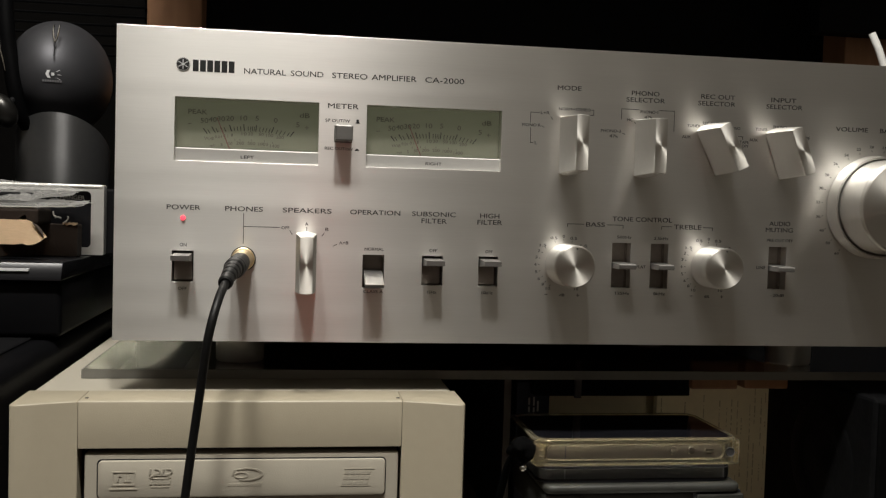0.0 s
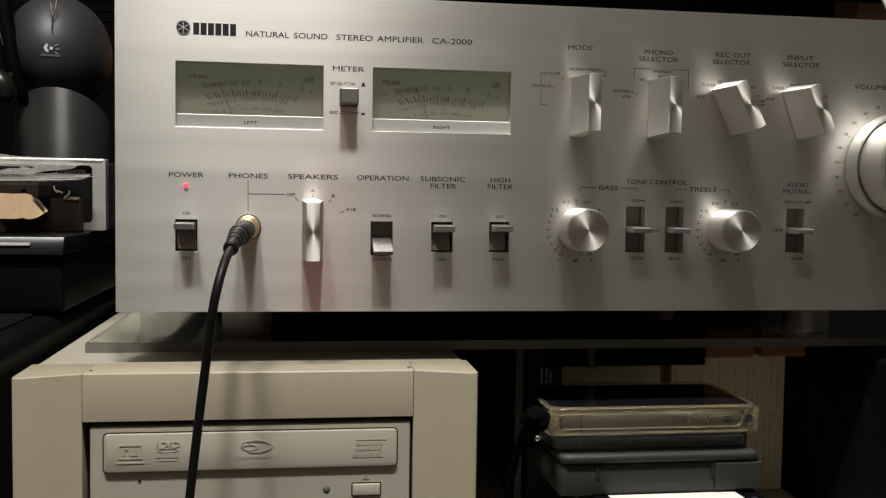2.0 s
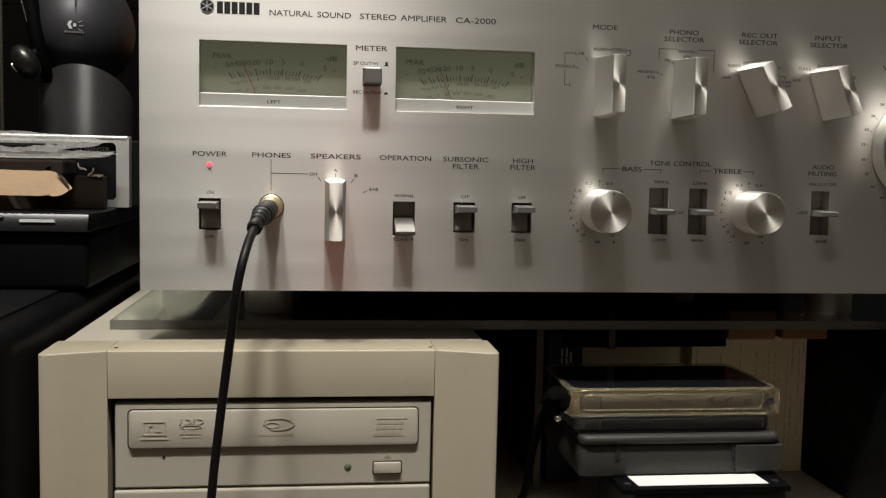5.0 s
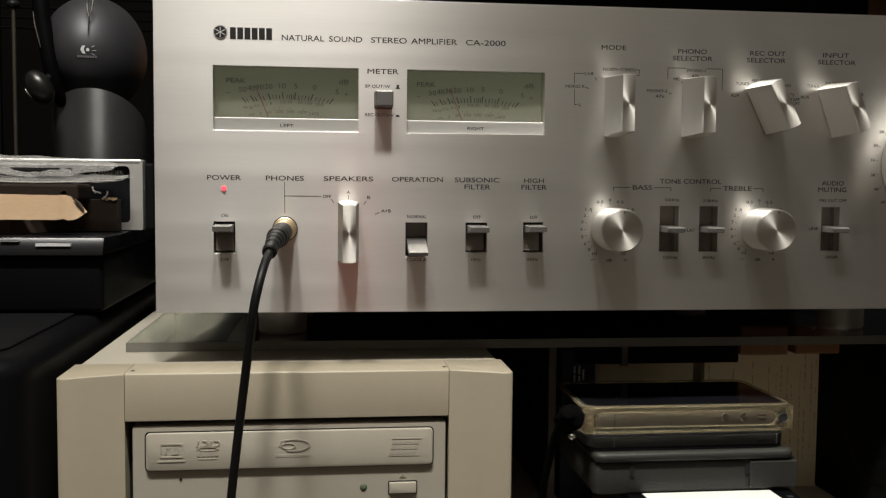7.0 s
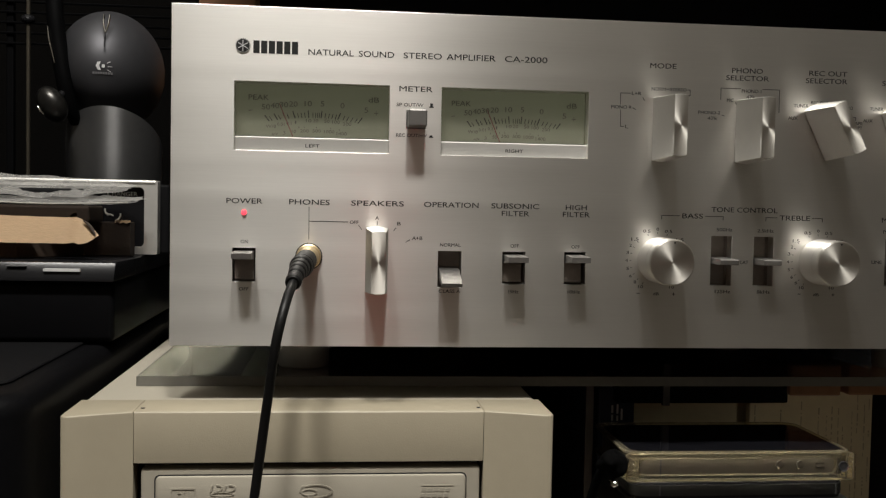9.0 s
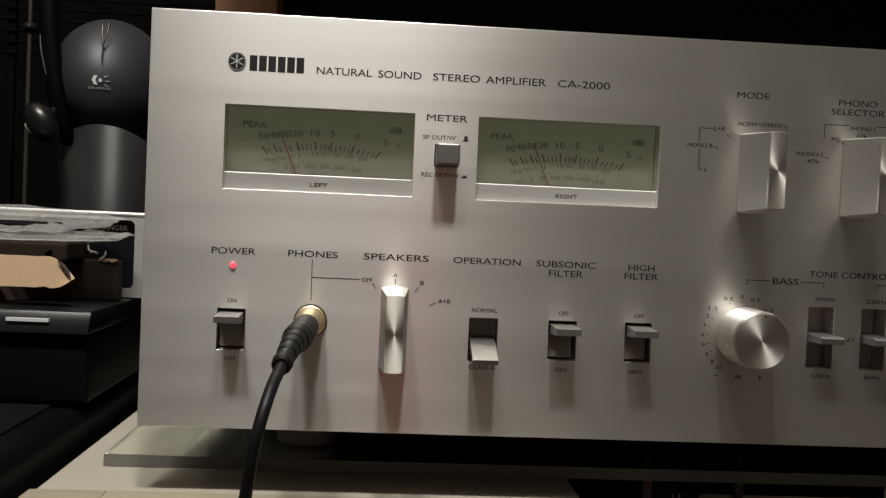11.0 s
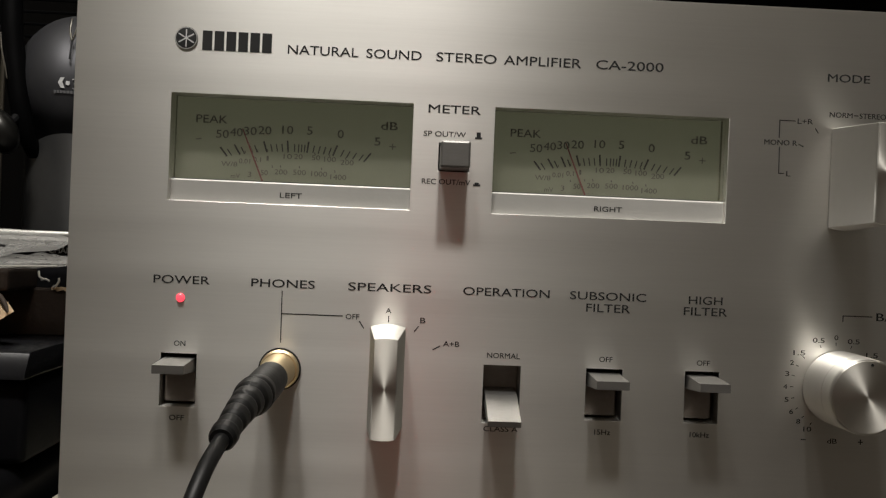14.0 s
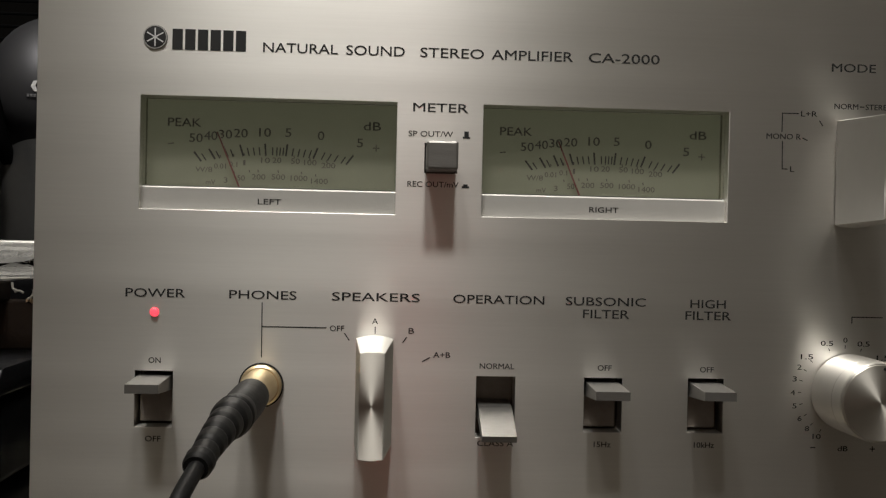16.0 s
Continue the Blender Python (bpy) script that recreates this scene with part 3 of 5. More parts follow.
def lever_switch(slot, down=False):
    x0, x1, z0, z1 = slot
    sw = part("lever_switch", pocket(x0, x1, Z + z0, Z + z1, 0.0095), SLOT, amp, "lever switch in a dark slot")
    a, b = x0 + 0.0007, x1 - 0.0007
    if down:
        out = [(0.009, Z + z0 + 0.0092), (0.0, Z + z0 + 0.0082), (-0.0126, Z + z0 + 0.0028), (-0.0122, Z + z0 + 0.0012), (0.0, Z + z0 + 0.0045), (0.009, Z + z0 + 0.0055)]
    else:
        out = [(0.009, Z + z1 - 0.0014), (0.0, Z + z1 - 0.0013), (-0.0126, Z + z1 - 0.0019), (-0.0126, Z + z1 - 0.0042), (0.0, Z + z1 - 0.0052), (0.009, Z + z1 - 0.0055)]
    part("lever", prism(out, a, b, "x", bevel=0.0001, seg=1), LEVER, sw, "brushed steel lever")
    if not down:
        part("lever_root", box(a - 0.0004, b - 0.0002, 0.0040, 0.0094, Z + z0 + 0.0008, Z + z1 - 0.004, 0.0006), SLOT, sw)
    return sw


def slide_switch(slot):
    x0, x1, z0, z1 = slot
    sw = part("slide_switch", pocket(x0, x1, Z + z0, Z + z1, 0.0095), SLOT, amp, "slide switch in a dark slot")
    zm = Z + (z0 + z1) / 2
    out = [(0.009, zm + 0.0016), (-0.0102, zm + 0.0013), (-0.0107, zm + 0.0008), (-0.0107, zm - 0.0008), (-0.0102, zm - 0.0013), (0.009, zm - 0.0016)]
    part("lever", prism(out, x0 + 0.0006, x1 - 0.0006, "x", bevel=0.0001, seg=1), LEVER, sw, "brushed steel lever")
    return sw


for k, s in enumerate(SLOTS[:4]):
    lever_switch(s, down=k == 1)
for s in SLOTS[4:]:
    slide_switch(s)


# bar-shaped selector knobs
def selector(cx, cz, lean, length=1.0):
    """A tapered bar knob with a hollowed end, leaning by so many degrees to the left."""
    c, s = math.cos(radians(lean)), math.sin(radians(lean))

    def turn(bm):
        for v in bm.verts:
            x, z = v.co.x, v.co.z
            v.co.x, v.co.z = cx + x * c - z * s, Z + cz + x * s + z * c
        return bm
    def bar(hw, r, n=6):
        """The outline of a disc of radius r cut to a bar of half-width hw."""
        top = math.asin(hw / r)
        arc = [(r * math.sin(top * (1 - 2 * i / n)), r * math.cos(top * (1 - 2 * i / n))) for i in range(n + 1)]
        return arc + [(-x, -z) for x, z in arc]
    bm = bmesh.new()
    rows = []
    for y, hw, r in ((-0.0004, 0.0050, 0.0151), (-0.0030, 0.00480, 0.0149), (-0.0236, 0.0032, 0.0136), (-0.0241, 0.0030, 0.0134)):
        rows.append([bm.verts.new((x, y, z)) for x, z in bar(hw, r * length)])
    for a, b in zip(rows, rows[1:]):
        for i in range(len(a)):
            bm.faces.new((a[i], a[(i + 1) % len(a)], b[(i + 1) % len(a)], b[i]))
    bm.faces.new(rows[0])
    bm.faces.new(rows[-1])
    k = recentre(part("selector_knob", turn(bm), TURNED, amp, "tapered bar-shaped aluminium knob"), (cx, 0.0, Z + cz))
    smooth(k, 14)
    face = part("knob_face", turn(prism(bar(0.0029, 0.0133 * length), -0.0245, -0.0242)), SPUN, k, "spun bright end face")
    recentre(face, (cx, -0.0243, Z + cz))
    return k


selector(0.0908, 0.0391, 0)
selector(0.2214, 0.1012, 0)
selector(0.2611, 0.1012, 0)
selector(0.2990, 0.1022, 26, 0.9)
selector(0.3360, 0.1014, 20, 0.9)


# tone knobs
def tone_knob(cx, cz):
    k = smooth(recentre(part("tone_knob", lathe([(0.0, -0.0005), (0.0107, -0.0005), (0.0106, -0.0125), (0.0105, -0.0127), (0.0105, -0.0174), (0.0102, -0.0179), (0.0, -0.0179)], cx, cz, 72), TURNED, amp, "round aluminium tone knob"), (cx, 0.0, cz)), 25)
    face = part("knob_face", lathe([(0.0, -0.0182), (0.0098, -0.0182), (0.0100, -0.0180), (0.0, -0.01795)], cx, cz, 72), SPUN, k, "spun bright end face")
    recentre(face, (cx, -0.018, cz))
    part("pointer_dot", lathe([(0.0, -0.01835), (0.0004, -0.01835), (0.0004, -0.0181)], cx + 0.0008, cz + 0.0088, 10), INK, k, "small black dot")
    return k


SCALE = (("0", 0), ("0.5", 21), ("1.5", 48), ("2", 62), ("3", 76), ("4", 91), ("5", 106), ("6", 121), ("8", 135), ("10", 149))
for cx, cz in ((0.2216, 0.0408), (0.2994, 0.0412)):
    tone_knob(cx, Z + cz)
    for s, a in SCALE:
        for sgn in ((-1,) if a == 0 else (-1, 1)):
            x, z = 1000 * cx - 1.2 + sgn * 14.4 * math.sin(radians(a)), 1000 * cz + 14.4 * math.cos(radians(a))
            w = 1.15 * len(s)
            label(s, x - w / 2, x + w / 2, z, 0.0014)
            d = Vector((sgn * math.sin(radians(a)), math.cos(radians(a))))
            line([(1000 * cx - 1.2 + d.x * 12.2, 1000 * cz + d.y * 12.2), (1000 * cx - 1.2 + d.x * 12.9, 1000 * cz + d.y * 12.9)], 0.0002)
    label("dB", 1000 * cx - 2.6, 1000 * cx + 0.2, 1000 * cz - 15.6, 0.0014)
    line([(1000 * cx - 10.2, 1000 * cz - 15.4), (1000 * cx - 9.0, 1000 * cz - 15.4)])
    line([(1000 * cx + 6.6, 1000 * cz - 15.6), (1000 * cx + 7.8, 1000 * cz - 15.6)])
    line([(1000 * cx + 7.2, 1000 * cz - 16.2), (1000 * cx + 7.2, 1000 * cz - 15.0)])

# volume knob with its balance ring
VX, VZ = 0.3905, Z + 0.0748
ringk = smooth(recentre(part("balance_ring", lathe([(0.0255, -0.0082), (0.0258, -0.0086), (0.0266, -0.0084), (0.0275, -0.0006), (0.0, -0.0006)], VX, VZ, 96), TURNED, amp, "satin balance ring"), (VX, 0.0, VZ)), 25)
part("ring_mark", box(VX + 0.0005, VX + 0.0012, -0.0090, -0.0082, VZ + 0.0250, VZ + 0.0268), CHROME, ringk)
vol = smooth(recentre(part("volume_knob", lathe([(0.0, -0.001), (0.0246, -0.001), (0.0246, -0.0265), (0.0238, -0.0282), (0.0, -0.0282)], VX, VZ, 96), TURNED, amp, "large round aluminium volume knob"), (VX, 0.0, VZ)), 25)
recentre(part("knob_face", lathe([(0.0, -0.0286), (0.0232, -0.0286), (0.0236, -0.0283), (0.0, -0.02825)], VX, VZ, 96), SPUN, vol, "spun bright end face"), (VX, -0.0284, VZ))
for k, s in enumerate(("60", "50", "40", "36", "32", "30", "28", "26", "24", "22", "20", "18", "16", "14", "12", "10")):
    a = radians(-141 + k * 13.6)
    x, z = 1000 * VX + 32.2 * math.sin(a), 1000 * (VZ - Z) + 32.2 * math.cos(a)
    label(s, x - 1.2, x + 1.2, z, 0.0014)
    line([(1000 * VX + 29.4 * math.sin(a), 1000 * (VZ - Z) + 29.4 * math.cos(a)), (1000 * VX + 30.2 * math.sin(a), 1000 * (VZ - Z) + 30.2 * math.cos(a))], 0.0002)

# headphone socket
smooth(part("socket_ring", lathe([(0.0, -0.0006), (0.0060, -0.0006), (0.0060, 0.0)], 0.0606, Z + 0.0403, 48), INK, amp, "thin black ring round the socket"))
smooth(part("headphone_socket", lathe([(0.0, -0.0020), (0.0050, -0.0020), (0.0055, -0.0016), (0.0056, -0.0007), (0.0, -0.0007)], 0.0606, Z + 0.0403, 48), GOLD, amp, "gold-plated headphone socket"))

# ---- headphone plug and lead ----
plug = thing("headphone_plug", (0.040, -0.09, 0.0), "black headphone plug with gold sleeve and long hanging black lead", "headphone plug")
smooth(part("sleeve", tube([(0.0606, -0.0021, 0.5003), (0.0604, -0.006, 0.5001), (0.0602, -0.0095, 0.4998), (0.0600, -0.0135, 0.4995)], [0.0047, 0.0047, 0.0043, 0.0043], 32, 3), GOLD, plug, "gold-plated plug sleeve"))
boot_pts = [(0.0600, -0.0130, 0.4995), (0.0598, -0.018, 0.4991), (0.0595, -0.025, 0.4986), (0.0592, -0.031, 0.4980)]
smooth(part("grip", tube(boot_pts, [0.0045, 0.0047, 0.0047, 0.0045], 32, 5), RUBBER, plug, "black plug grip"))
ribs, rr = [], []
A, B = Vector((0.0593, -0.029, 0.4983)), Vector((0.0570, -0.066, 0.4934))
for k in range(73):
    f = k / 72
    ribs.append(A.lerp(B, f) + Vector((0, 0, 0.0012 * math.sin(math.pi * f))))
    shoulder = 0.0006 * math.sin(math.pi * min(1, f / 0.35))
    taper = 0.0052 + shoulder - 0.0022 * max(0, f - 0.15) / 0.85
    groove = 0.0008 * max(0, math.cos(2 * math.pi * f * 6.5)) ** 3 if 0.12 < f < 0.9 else 0.0
    rr.append(0.86 * (taper - groove + (0.0005 if 0.9 < f < 0.98 else 0.0)))
smooth(part("strain_relief", tube(ribs, rr, 28, 1), RUBBER, plug, "ribbed black strain relief"), 50)
lead = [(0.0571, -0.0655, 0.4935), (0.0558, -0.076, 0.4895), (0.0540, -0.083, 0.482), (0.0520, -0.0845, 0.472), (0.0500, -0.083, 0.457), (0.0474, -0.081, 0.437), (0.0446, -0.080, 0.414),
        (0.0420, -0.080, 0.389), (0.0385, -0.081, 0.34), (0.034, -0.085, 0.22), (0.030, -0.10, 0.08), (0.034, -0.13, 0.012), (0.08, -0.22, 0.0022), (0.2, -0.34, 0.0022)]
smooth(part("lead", tube(lead, 0.0018, 16, 6), RUBBER, plug, "thin black lead"))

# ---- computer tower under the shelf ----
pc = thing("computer_tower", (0.064, 0.2, 0.0), "beige desktop computer tower with an optical drive, standing on the floor", "computer")
part("case", box(-0.0378, 0.1665, 0.004, 0.40, 0.004, 0.4344, 0.002), BEIGE_PALE, pc, "pale beige steel case")


def bezel_column(xa, xb):
    """One upright of the bezel: xa at the seam, xb at the outer edge, bulging forward outwards."""
    s = 1 if xb > xa else -1
    outline = [(xa, 0.0036), (xa, -0.0220), (xa + s * 0.003, -0.0228), (xa + (xb - xa) * 0.5, -0.0262), (xb - s * 0.0035, -0.0305), (xb - s * 0.0008, -0.0298), (xb, -0.0275), (xb, 0.0036)]
    bm = bmesh.new()
    tops, lows = [], []
    for x, y in outline:
        back = (y + 0.031) / 0.035
        tops.append(bm.verts.new((x, y, 0.4351 + 0.0002 * min(1, back * 1.6))))
        lows.append(bm.verts.new((x, y, 0.012)))
    n = len(outline)
    bm.faces.new(tops)
    bm.faces.new(lows)
    for i in range(n):
        bm.faces.new((tops[i], tops[(i + 1) % n], lows[(i + 1) % n], lows[i]))
    bmesh.ops.recalc_face_normals(bm, faces=bm.faces)
    bmesh.ops.bevel(bm, geom=[e for e in bm.edges if all(v in tops for v in e.verts)], offset=0.0007, segments=3, profile=0.5, affect="EDGES")
    return smooth(part("bezel_column", bm, BEIGE, pc, "beige upright of the front bezel"), 40)


bezel_column(-0.0106, -0.0385)
bezel_column(0.1379, 0.1672)
out = [(0.0036, 0.4352), (-0.0213, 0.4353), (-0.0219, 0.43505), (-0.0222, 0.4345), (-0.0222, 0.4135), (0.0036, 0.4135)]
smooth(part("bezel_top", prism(out, -0.0103, 0.1376, "x"), BEIGE, pc, "beige top of the front bezel"), 40)
part("bay_shadow", box(-0.0103, 0.1376, -0.012, 0.0036, 0.012, 0.4133), GAP, pc, "dark gap round the drive")
for x in (-0.0080, 0.1362):
    part("screw_mark", box(x - 0.0008, x + 0.0008, -0.0162, -0.0146, 0.43535, 0.43555), GAP, pc)
drive = part("optical_drive", box(-0.0076, 0.1366, -0.0208, -0.0121, 0.3714, 0.4106, 0.0008), BEIGE_PALE, pc, "pale beige optical drive front")
part("tray_gap", prism(rounded(-0.0020, 0.1308, 0.3898, 0.4082, 0.0022), -0.0211, -0.0200), GAP, drive)
door = smooth(part("tray_door", prism(rounded(-0.0013, 0.1303, 0.3902, 0.4077, 0.002), -0.0228, -0.0205, bevel=0.0007), BEIGE_PALE, drive, "raised tray door with embossed marks"), 40)
part("pinhole", lathe([(0.0, -0.0211), (0.0007, -0.0211), (0.0007, -0.0205)], 0.0140, 0.3857, 12), GAP, drive)
smooth(part("drive_light", lathe([(0.0, -0.0214), (0.0013, -0.0212), (0.0018, -0.0208), (0.0022, -0.0205)], 0.0978, 0.3795, 20), mat("dull_green_lens", (0.10, 0.13, 0.08), 0.3), drive, "unlit green drive light"))
part("button_gap", prism(rounded(0.1093, 0.1232, 0.3760, 0.3824, 0.0008), -0.0211, -0.0200), GAP, drive)
smooth(part("eject_button", prism(rounded(0.1098, 0.1227, 0.3765, 0.3819, 0.0007), -0.0226, -0.0205, bevel=0.0006), BEIGE_PALE, drive, "eject button"), 40)
part("eject_symbol", prism([(0.1146, 0.3840), (0.1178, 0.3840), (0.1162, 0.3858)], -0.0211, -0.0207), BEIGE, drive)
lower = part("blank_bay_cover", box(-0.0079, 0.1366, -0.0218, -0.0121, 0.326, 0.3705, 0.0010), BEIGE_PALE, pc, "blank bay cover")
part("blank_bay_cover", box(-0.0079, 0.1366, -0.0218, -0.0121, 0.282, 0.325, 0.0010), BEIGE_PALE, pc)
part("bezel_lower", box(-0.0103, 0.1376, -0.0215, -0.0121, 0.014, 0.280, 0.0015), BEIGE, pc)
# embossed plain marks on the tray door
YD = -0.0228


def emboss(outline, h=0.0003):
    part("embossed_mark", prism(outline, YD - h, YD + 0.0001), BEIGE_PALE, door)


def emboss_ring(cx, cz, rx, rz, w, a0=0, a1=360, lean=0.0, n=26):
    """A raised band along an ellipse from angle a0 to a1, leaning sideways with height."""
    bm = bmesh.new()
    for i in range(n):
        quad = []
        for ang, d in ((a0 + (a1 - a0) * i / n, 0), (a0 + (a1 - a0) * (i + 1) / n, 0), (a0 + (a1 - a0) * (i + 1) / n, w), (a0 + (a1 - a0) * i / n, w)):
            x, z = (rx - d) * math.cos(radians(ang)), (rz - d * min(1, rz / rx * 1.4)) * math.sin(radians(ang))
            quad.append((cx + x + lean * z, cz + z))
        prism(quad, YD - 0.0003, YD + 0.0001, bm=bm)
    part("embossed_mark", bm, BEIGE_PALE, door)


# framed mark: a box outline with plain strokes, over a wide bar
for x0, x1, z0, z1 in ((0.0050, 0.0057, 0.3964, 0.4030), (0.0147, 0.0154, 0.3964, 0.4030), (0.0057, 0.0147, 0.4023, 0.4030), (0.0057, 0.0147, 0.3964, 0.3970),
                       (0.0040, 0.0164, 0.3944, 0.3950), (0.0072, 0.0080, 0.3982, 0.4014), (0.0080, 0.0094, 0.4006, 0.4014), (0.0102, 0.0108, 0.3986, 0.4014), (0.0115, 0.0121, 0.3986, 0.4014),
                       (0.0128, 0.0134, 0.3986, 0.4014), (0.0102, 0.0134, 0.3980, 0.3986)):
    emboss([(x0, z0), (x1, z0), (x1, z1), (x0, z1)])
# disc mark: two rounded shapes, a flat oval and two rows of bars
emboss_ring(0.0240, 0.4026, 0.0026, 0.0016, 0.0007, -100, 100, 0.3)
emboss_ring(0.0292, 0.4026, 0.0028, 0.0016, 0.0007, -100, 100, 0.3)
emboss([(0.0212, 0.4012), (0.0220, 0.4012), (0.0226, 0.4040), (0.0218, 0.4040)])
emboss([(0.0266, 0.4012), (0.0274, 0.4012), (0.0284, 0.4040), (0.0276, 0.4040)])
emboss_ring(0.0264, 0.4001, 0.0050, 0.0009, 0.0008)
for k in range(5):
    x = 0.0216 + k * 0.0020
    emboss([(x, 0.3968), (x + 0.0015, 0.3968), (x + 0.0015, 0.3989), (x, 0.3989)])
emboss([(0.0222, 0.3953), (0.0306, 0.3953), (0.0306, 0.3958), (0.0222, 0.3958)], 0.0002)
# swoosh mark over slanted bars
emboss_ring(0.0655, 0.4010, 0.0076, 0.0030, 0.0011, -118, 128)
emboss_ring(0.0630, 0.4006, 0.0034, 0.0015, 0.0007)
emboss([(0.0586, 0.4006), (0.0594, 0.4006), (0.0604, 0.4034), (0.0596, 0.4034)])
for k in range(8):
    x = 0.0570 + k * 0.0020
    emboss([(x, 0.3956), (x + 0.0013, 0.3956), (x + 0.0017, 0.3968), (x + 0.0004, 0.3968)], 0.0002)
# three rows of slanted bars in a slanted frame
for k in range(3):
    for j in range(5):
        x, z = 0.1098 + j * 0.0026 + k * 0.0006, 0.3956 + k * 0.0024
        emboss([(x, z), (x + 0.0019, z), (x + 0.0022, z + 0.0016), (x + 0.0003, z + 0.0016)], 0.0002)
emboss([(0.1092, 0.3948), (0.1236, 0.3948), (0.1238, 0.3952), (0.1093, 0.3952)], 0.0002)
emboss([(0.1108, 0.4028), (0.1252, 0.4028), (0.1253, 0.4032), (0.1109, 0.4032)], 0.0002)

# ---- added red lamp on a made-up stand, unseen, mirrored in the amplifier ----
standby = thing("red_stand_in", (0.11, -0.62, 0.0), "added unseen red lamp on a made-up floor stand", "standby light")
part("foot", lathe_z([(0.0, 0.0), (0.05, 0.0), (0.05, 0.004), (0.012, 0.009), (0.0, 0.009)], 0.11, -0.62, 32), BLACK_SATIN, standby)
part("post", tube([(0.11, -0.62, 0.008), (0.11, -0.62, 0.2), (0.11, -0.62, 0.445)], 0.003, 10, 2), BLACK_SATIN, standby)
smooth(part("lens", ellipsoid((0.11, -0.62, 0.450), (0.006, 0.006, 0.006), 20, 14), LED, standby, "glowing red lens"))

# ---- black machine beside the tower ----
printer = thing("laser_printer", (-0.22, 0.15, 0.0), "large black plastic printer with rounded corners, standing on the floor", "printer")
body = prism(rounded(-0.42, -0.0455, -0.055, 0.36, 0.018, 6), 0.004, 0.4470, "z", bevel=0.008, seg=4)
smooth(part("body", body, BLACK_SATIN, printer), 40)
part("top_step", prism(rounded(-0.40, -0.060, -0.030, 0.34, 0.010, 4), 0.4471, 0.4484, "z", bevel=0.0006, seg=1), BLACK_MATT, printer)
part("front_seam", box(-0.38, -0.058, -0.0556, -0.0548, 0.4245, 0.4251), GREY_MARK, printer, "thin pale seam")
smooth(part("control_panel", prism(rounded(-0.36, -0.0655, 0.300, 0.4195, 0.006), -0.0585, -0.0545, bevel=0.0012), mat("charcoal_panel", (0.06, 0.06, 0.062), 0.4, 0, 0.15, 50), printer, "charcoal grey front panel"), 40)

scanner = thing("disc_player", (-0.20, 0.22, 0.4485), "flat glossy black machine with a lipped lid, on the black printer", "disc player")
smooth(part("body", box(-0.36, -0.0440, 0.0890, 0.345, 0.4486, 0.4805, 0.003, 3), BLACK_SATIN, scanner), 40)
lid = [(0.0850, 0.4812), (0.0850, 0.4832), (0.0895, 0.4905), (0.0915, 0.4912), (0.345, 0.4912), (0.345, 0.4812)]
lidob = smooth(part("lid", prism(lid, -0.362, -0.0432, "x", bevel=0.0006, seg=2), BLACK_GLOSS, scanner, "glossy lid with a sloping front lip"), 30)
bm = prism([(0.0848, 0.4862), (0.0848, 0.4876), (0.0880, 0.4876), (0.0880, 0.4862)], -0.0790, -0.0605, "x")
part("light_bar", bm, GREY_MARK, lidob, "short bright silver bar")
part("thin_mark", prism([(0.0858, 0.48855), (0.0858, 0.4888), (0.0884, 0.4888), (0.0884, 0.48855)], -0.098, -0.088, "x"), mat("dull_grey_mark", (0.12, 0.12, 0.12), 0.5), lidob)

# ---- silver-framed changer behind ----
changer = thing("silver_changer", (-0.13, 0.24, 0.4914), "silver-framed audio unit with a dark window, on the black machine", "audio unit")
part("cabinet", box(-0.235, -0.0300, 0.1690, 0.335, 0.4914, 0.5340, 0.0015), BLACK_MATT, changer)


def frame_ring(x0, x1, z0, z1, w, wr, y0, y1, r=0.003):
    bm = bmesh.new()
    o, i = rounded(x0, x1, z0, z1, 0.0012, 6), rounded(x0 + w, x1 - wr, z0 + 0.0045, z1 - 0.0042, r, 6)
    n = len(o)
    v = [[bm.verts.new((p[0], y, p[1])) for p in ps] for ps in (o, i) for y in (y0, y1)]
    for a, b in ((0, 2), (1, 3), (0, 1), (2, 3)):
        for k in range(n):
            bm.faces.new((v[a][k], v[a][(k + 1) % n], v[b][(k + 1) % n], v[b][k]))
    return bm


smooth(part("face_frame", frame_ring(-0.235, -0.0352, 0.4918, 0.5362, 0.008, 0.0078, 0.160, 0.1688), SILVER, changer, "silver face frame"), 30)
# brighter tube added for the highlight on the frame's rounded top edge
smooth(part("top_highlight_tube", tube([(-0.234, 0.1606, 0.5350), (-0.13, 0.1606, 0.5350), (-0.0365, 0.1606, 0.5350)], 0.0013, 14, 1), CHROME_SOFT, changer, "bright tube for the highlight along the top edge"), 40)
part("window", box(-0.231, -0.040, 0.1650, 0.1688, 0.4945, 0.5335), BLACK_GLOSS, changer, "dark glossy window")
lettering("CHANGER", -0.0655, -0.0480, 0.5278, 0.0026, 0.1648, mat("pale_print", (0.8, 0.8, 0.78), 0.5), changer)

# ---- cardboard box and plastic bag ----
carton = thing("cardboard_box", (-0.13, 0.13, 0.4913), "torn brown cardboard box with a folded flap, on the black machine", "box")
plan = [(-0.215, 0.1090), (-0.100, 0.1090), (-0.074, 0.1450), (-0.0485, 0.1480), (-0.0480, 0.1580), (-0.215, 0.1585)]
# shade on the box is put into this darker card colour
part("carton_body", prism(plan, 0.4913, 0.5112, "z", bevel=0.0005, seg=1), CARD_SHADED_DARK, carton, "brown side of the box, its shade put into the colour")
# strip of lighter card stands in for the light along the top edge
rim_bm = bmesh.new()
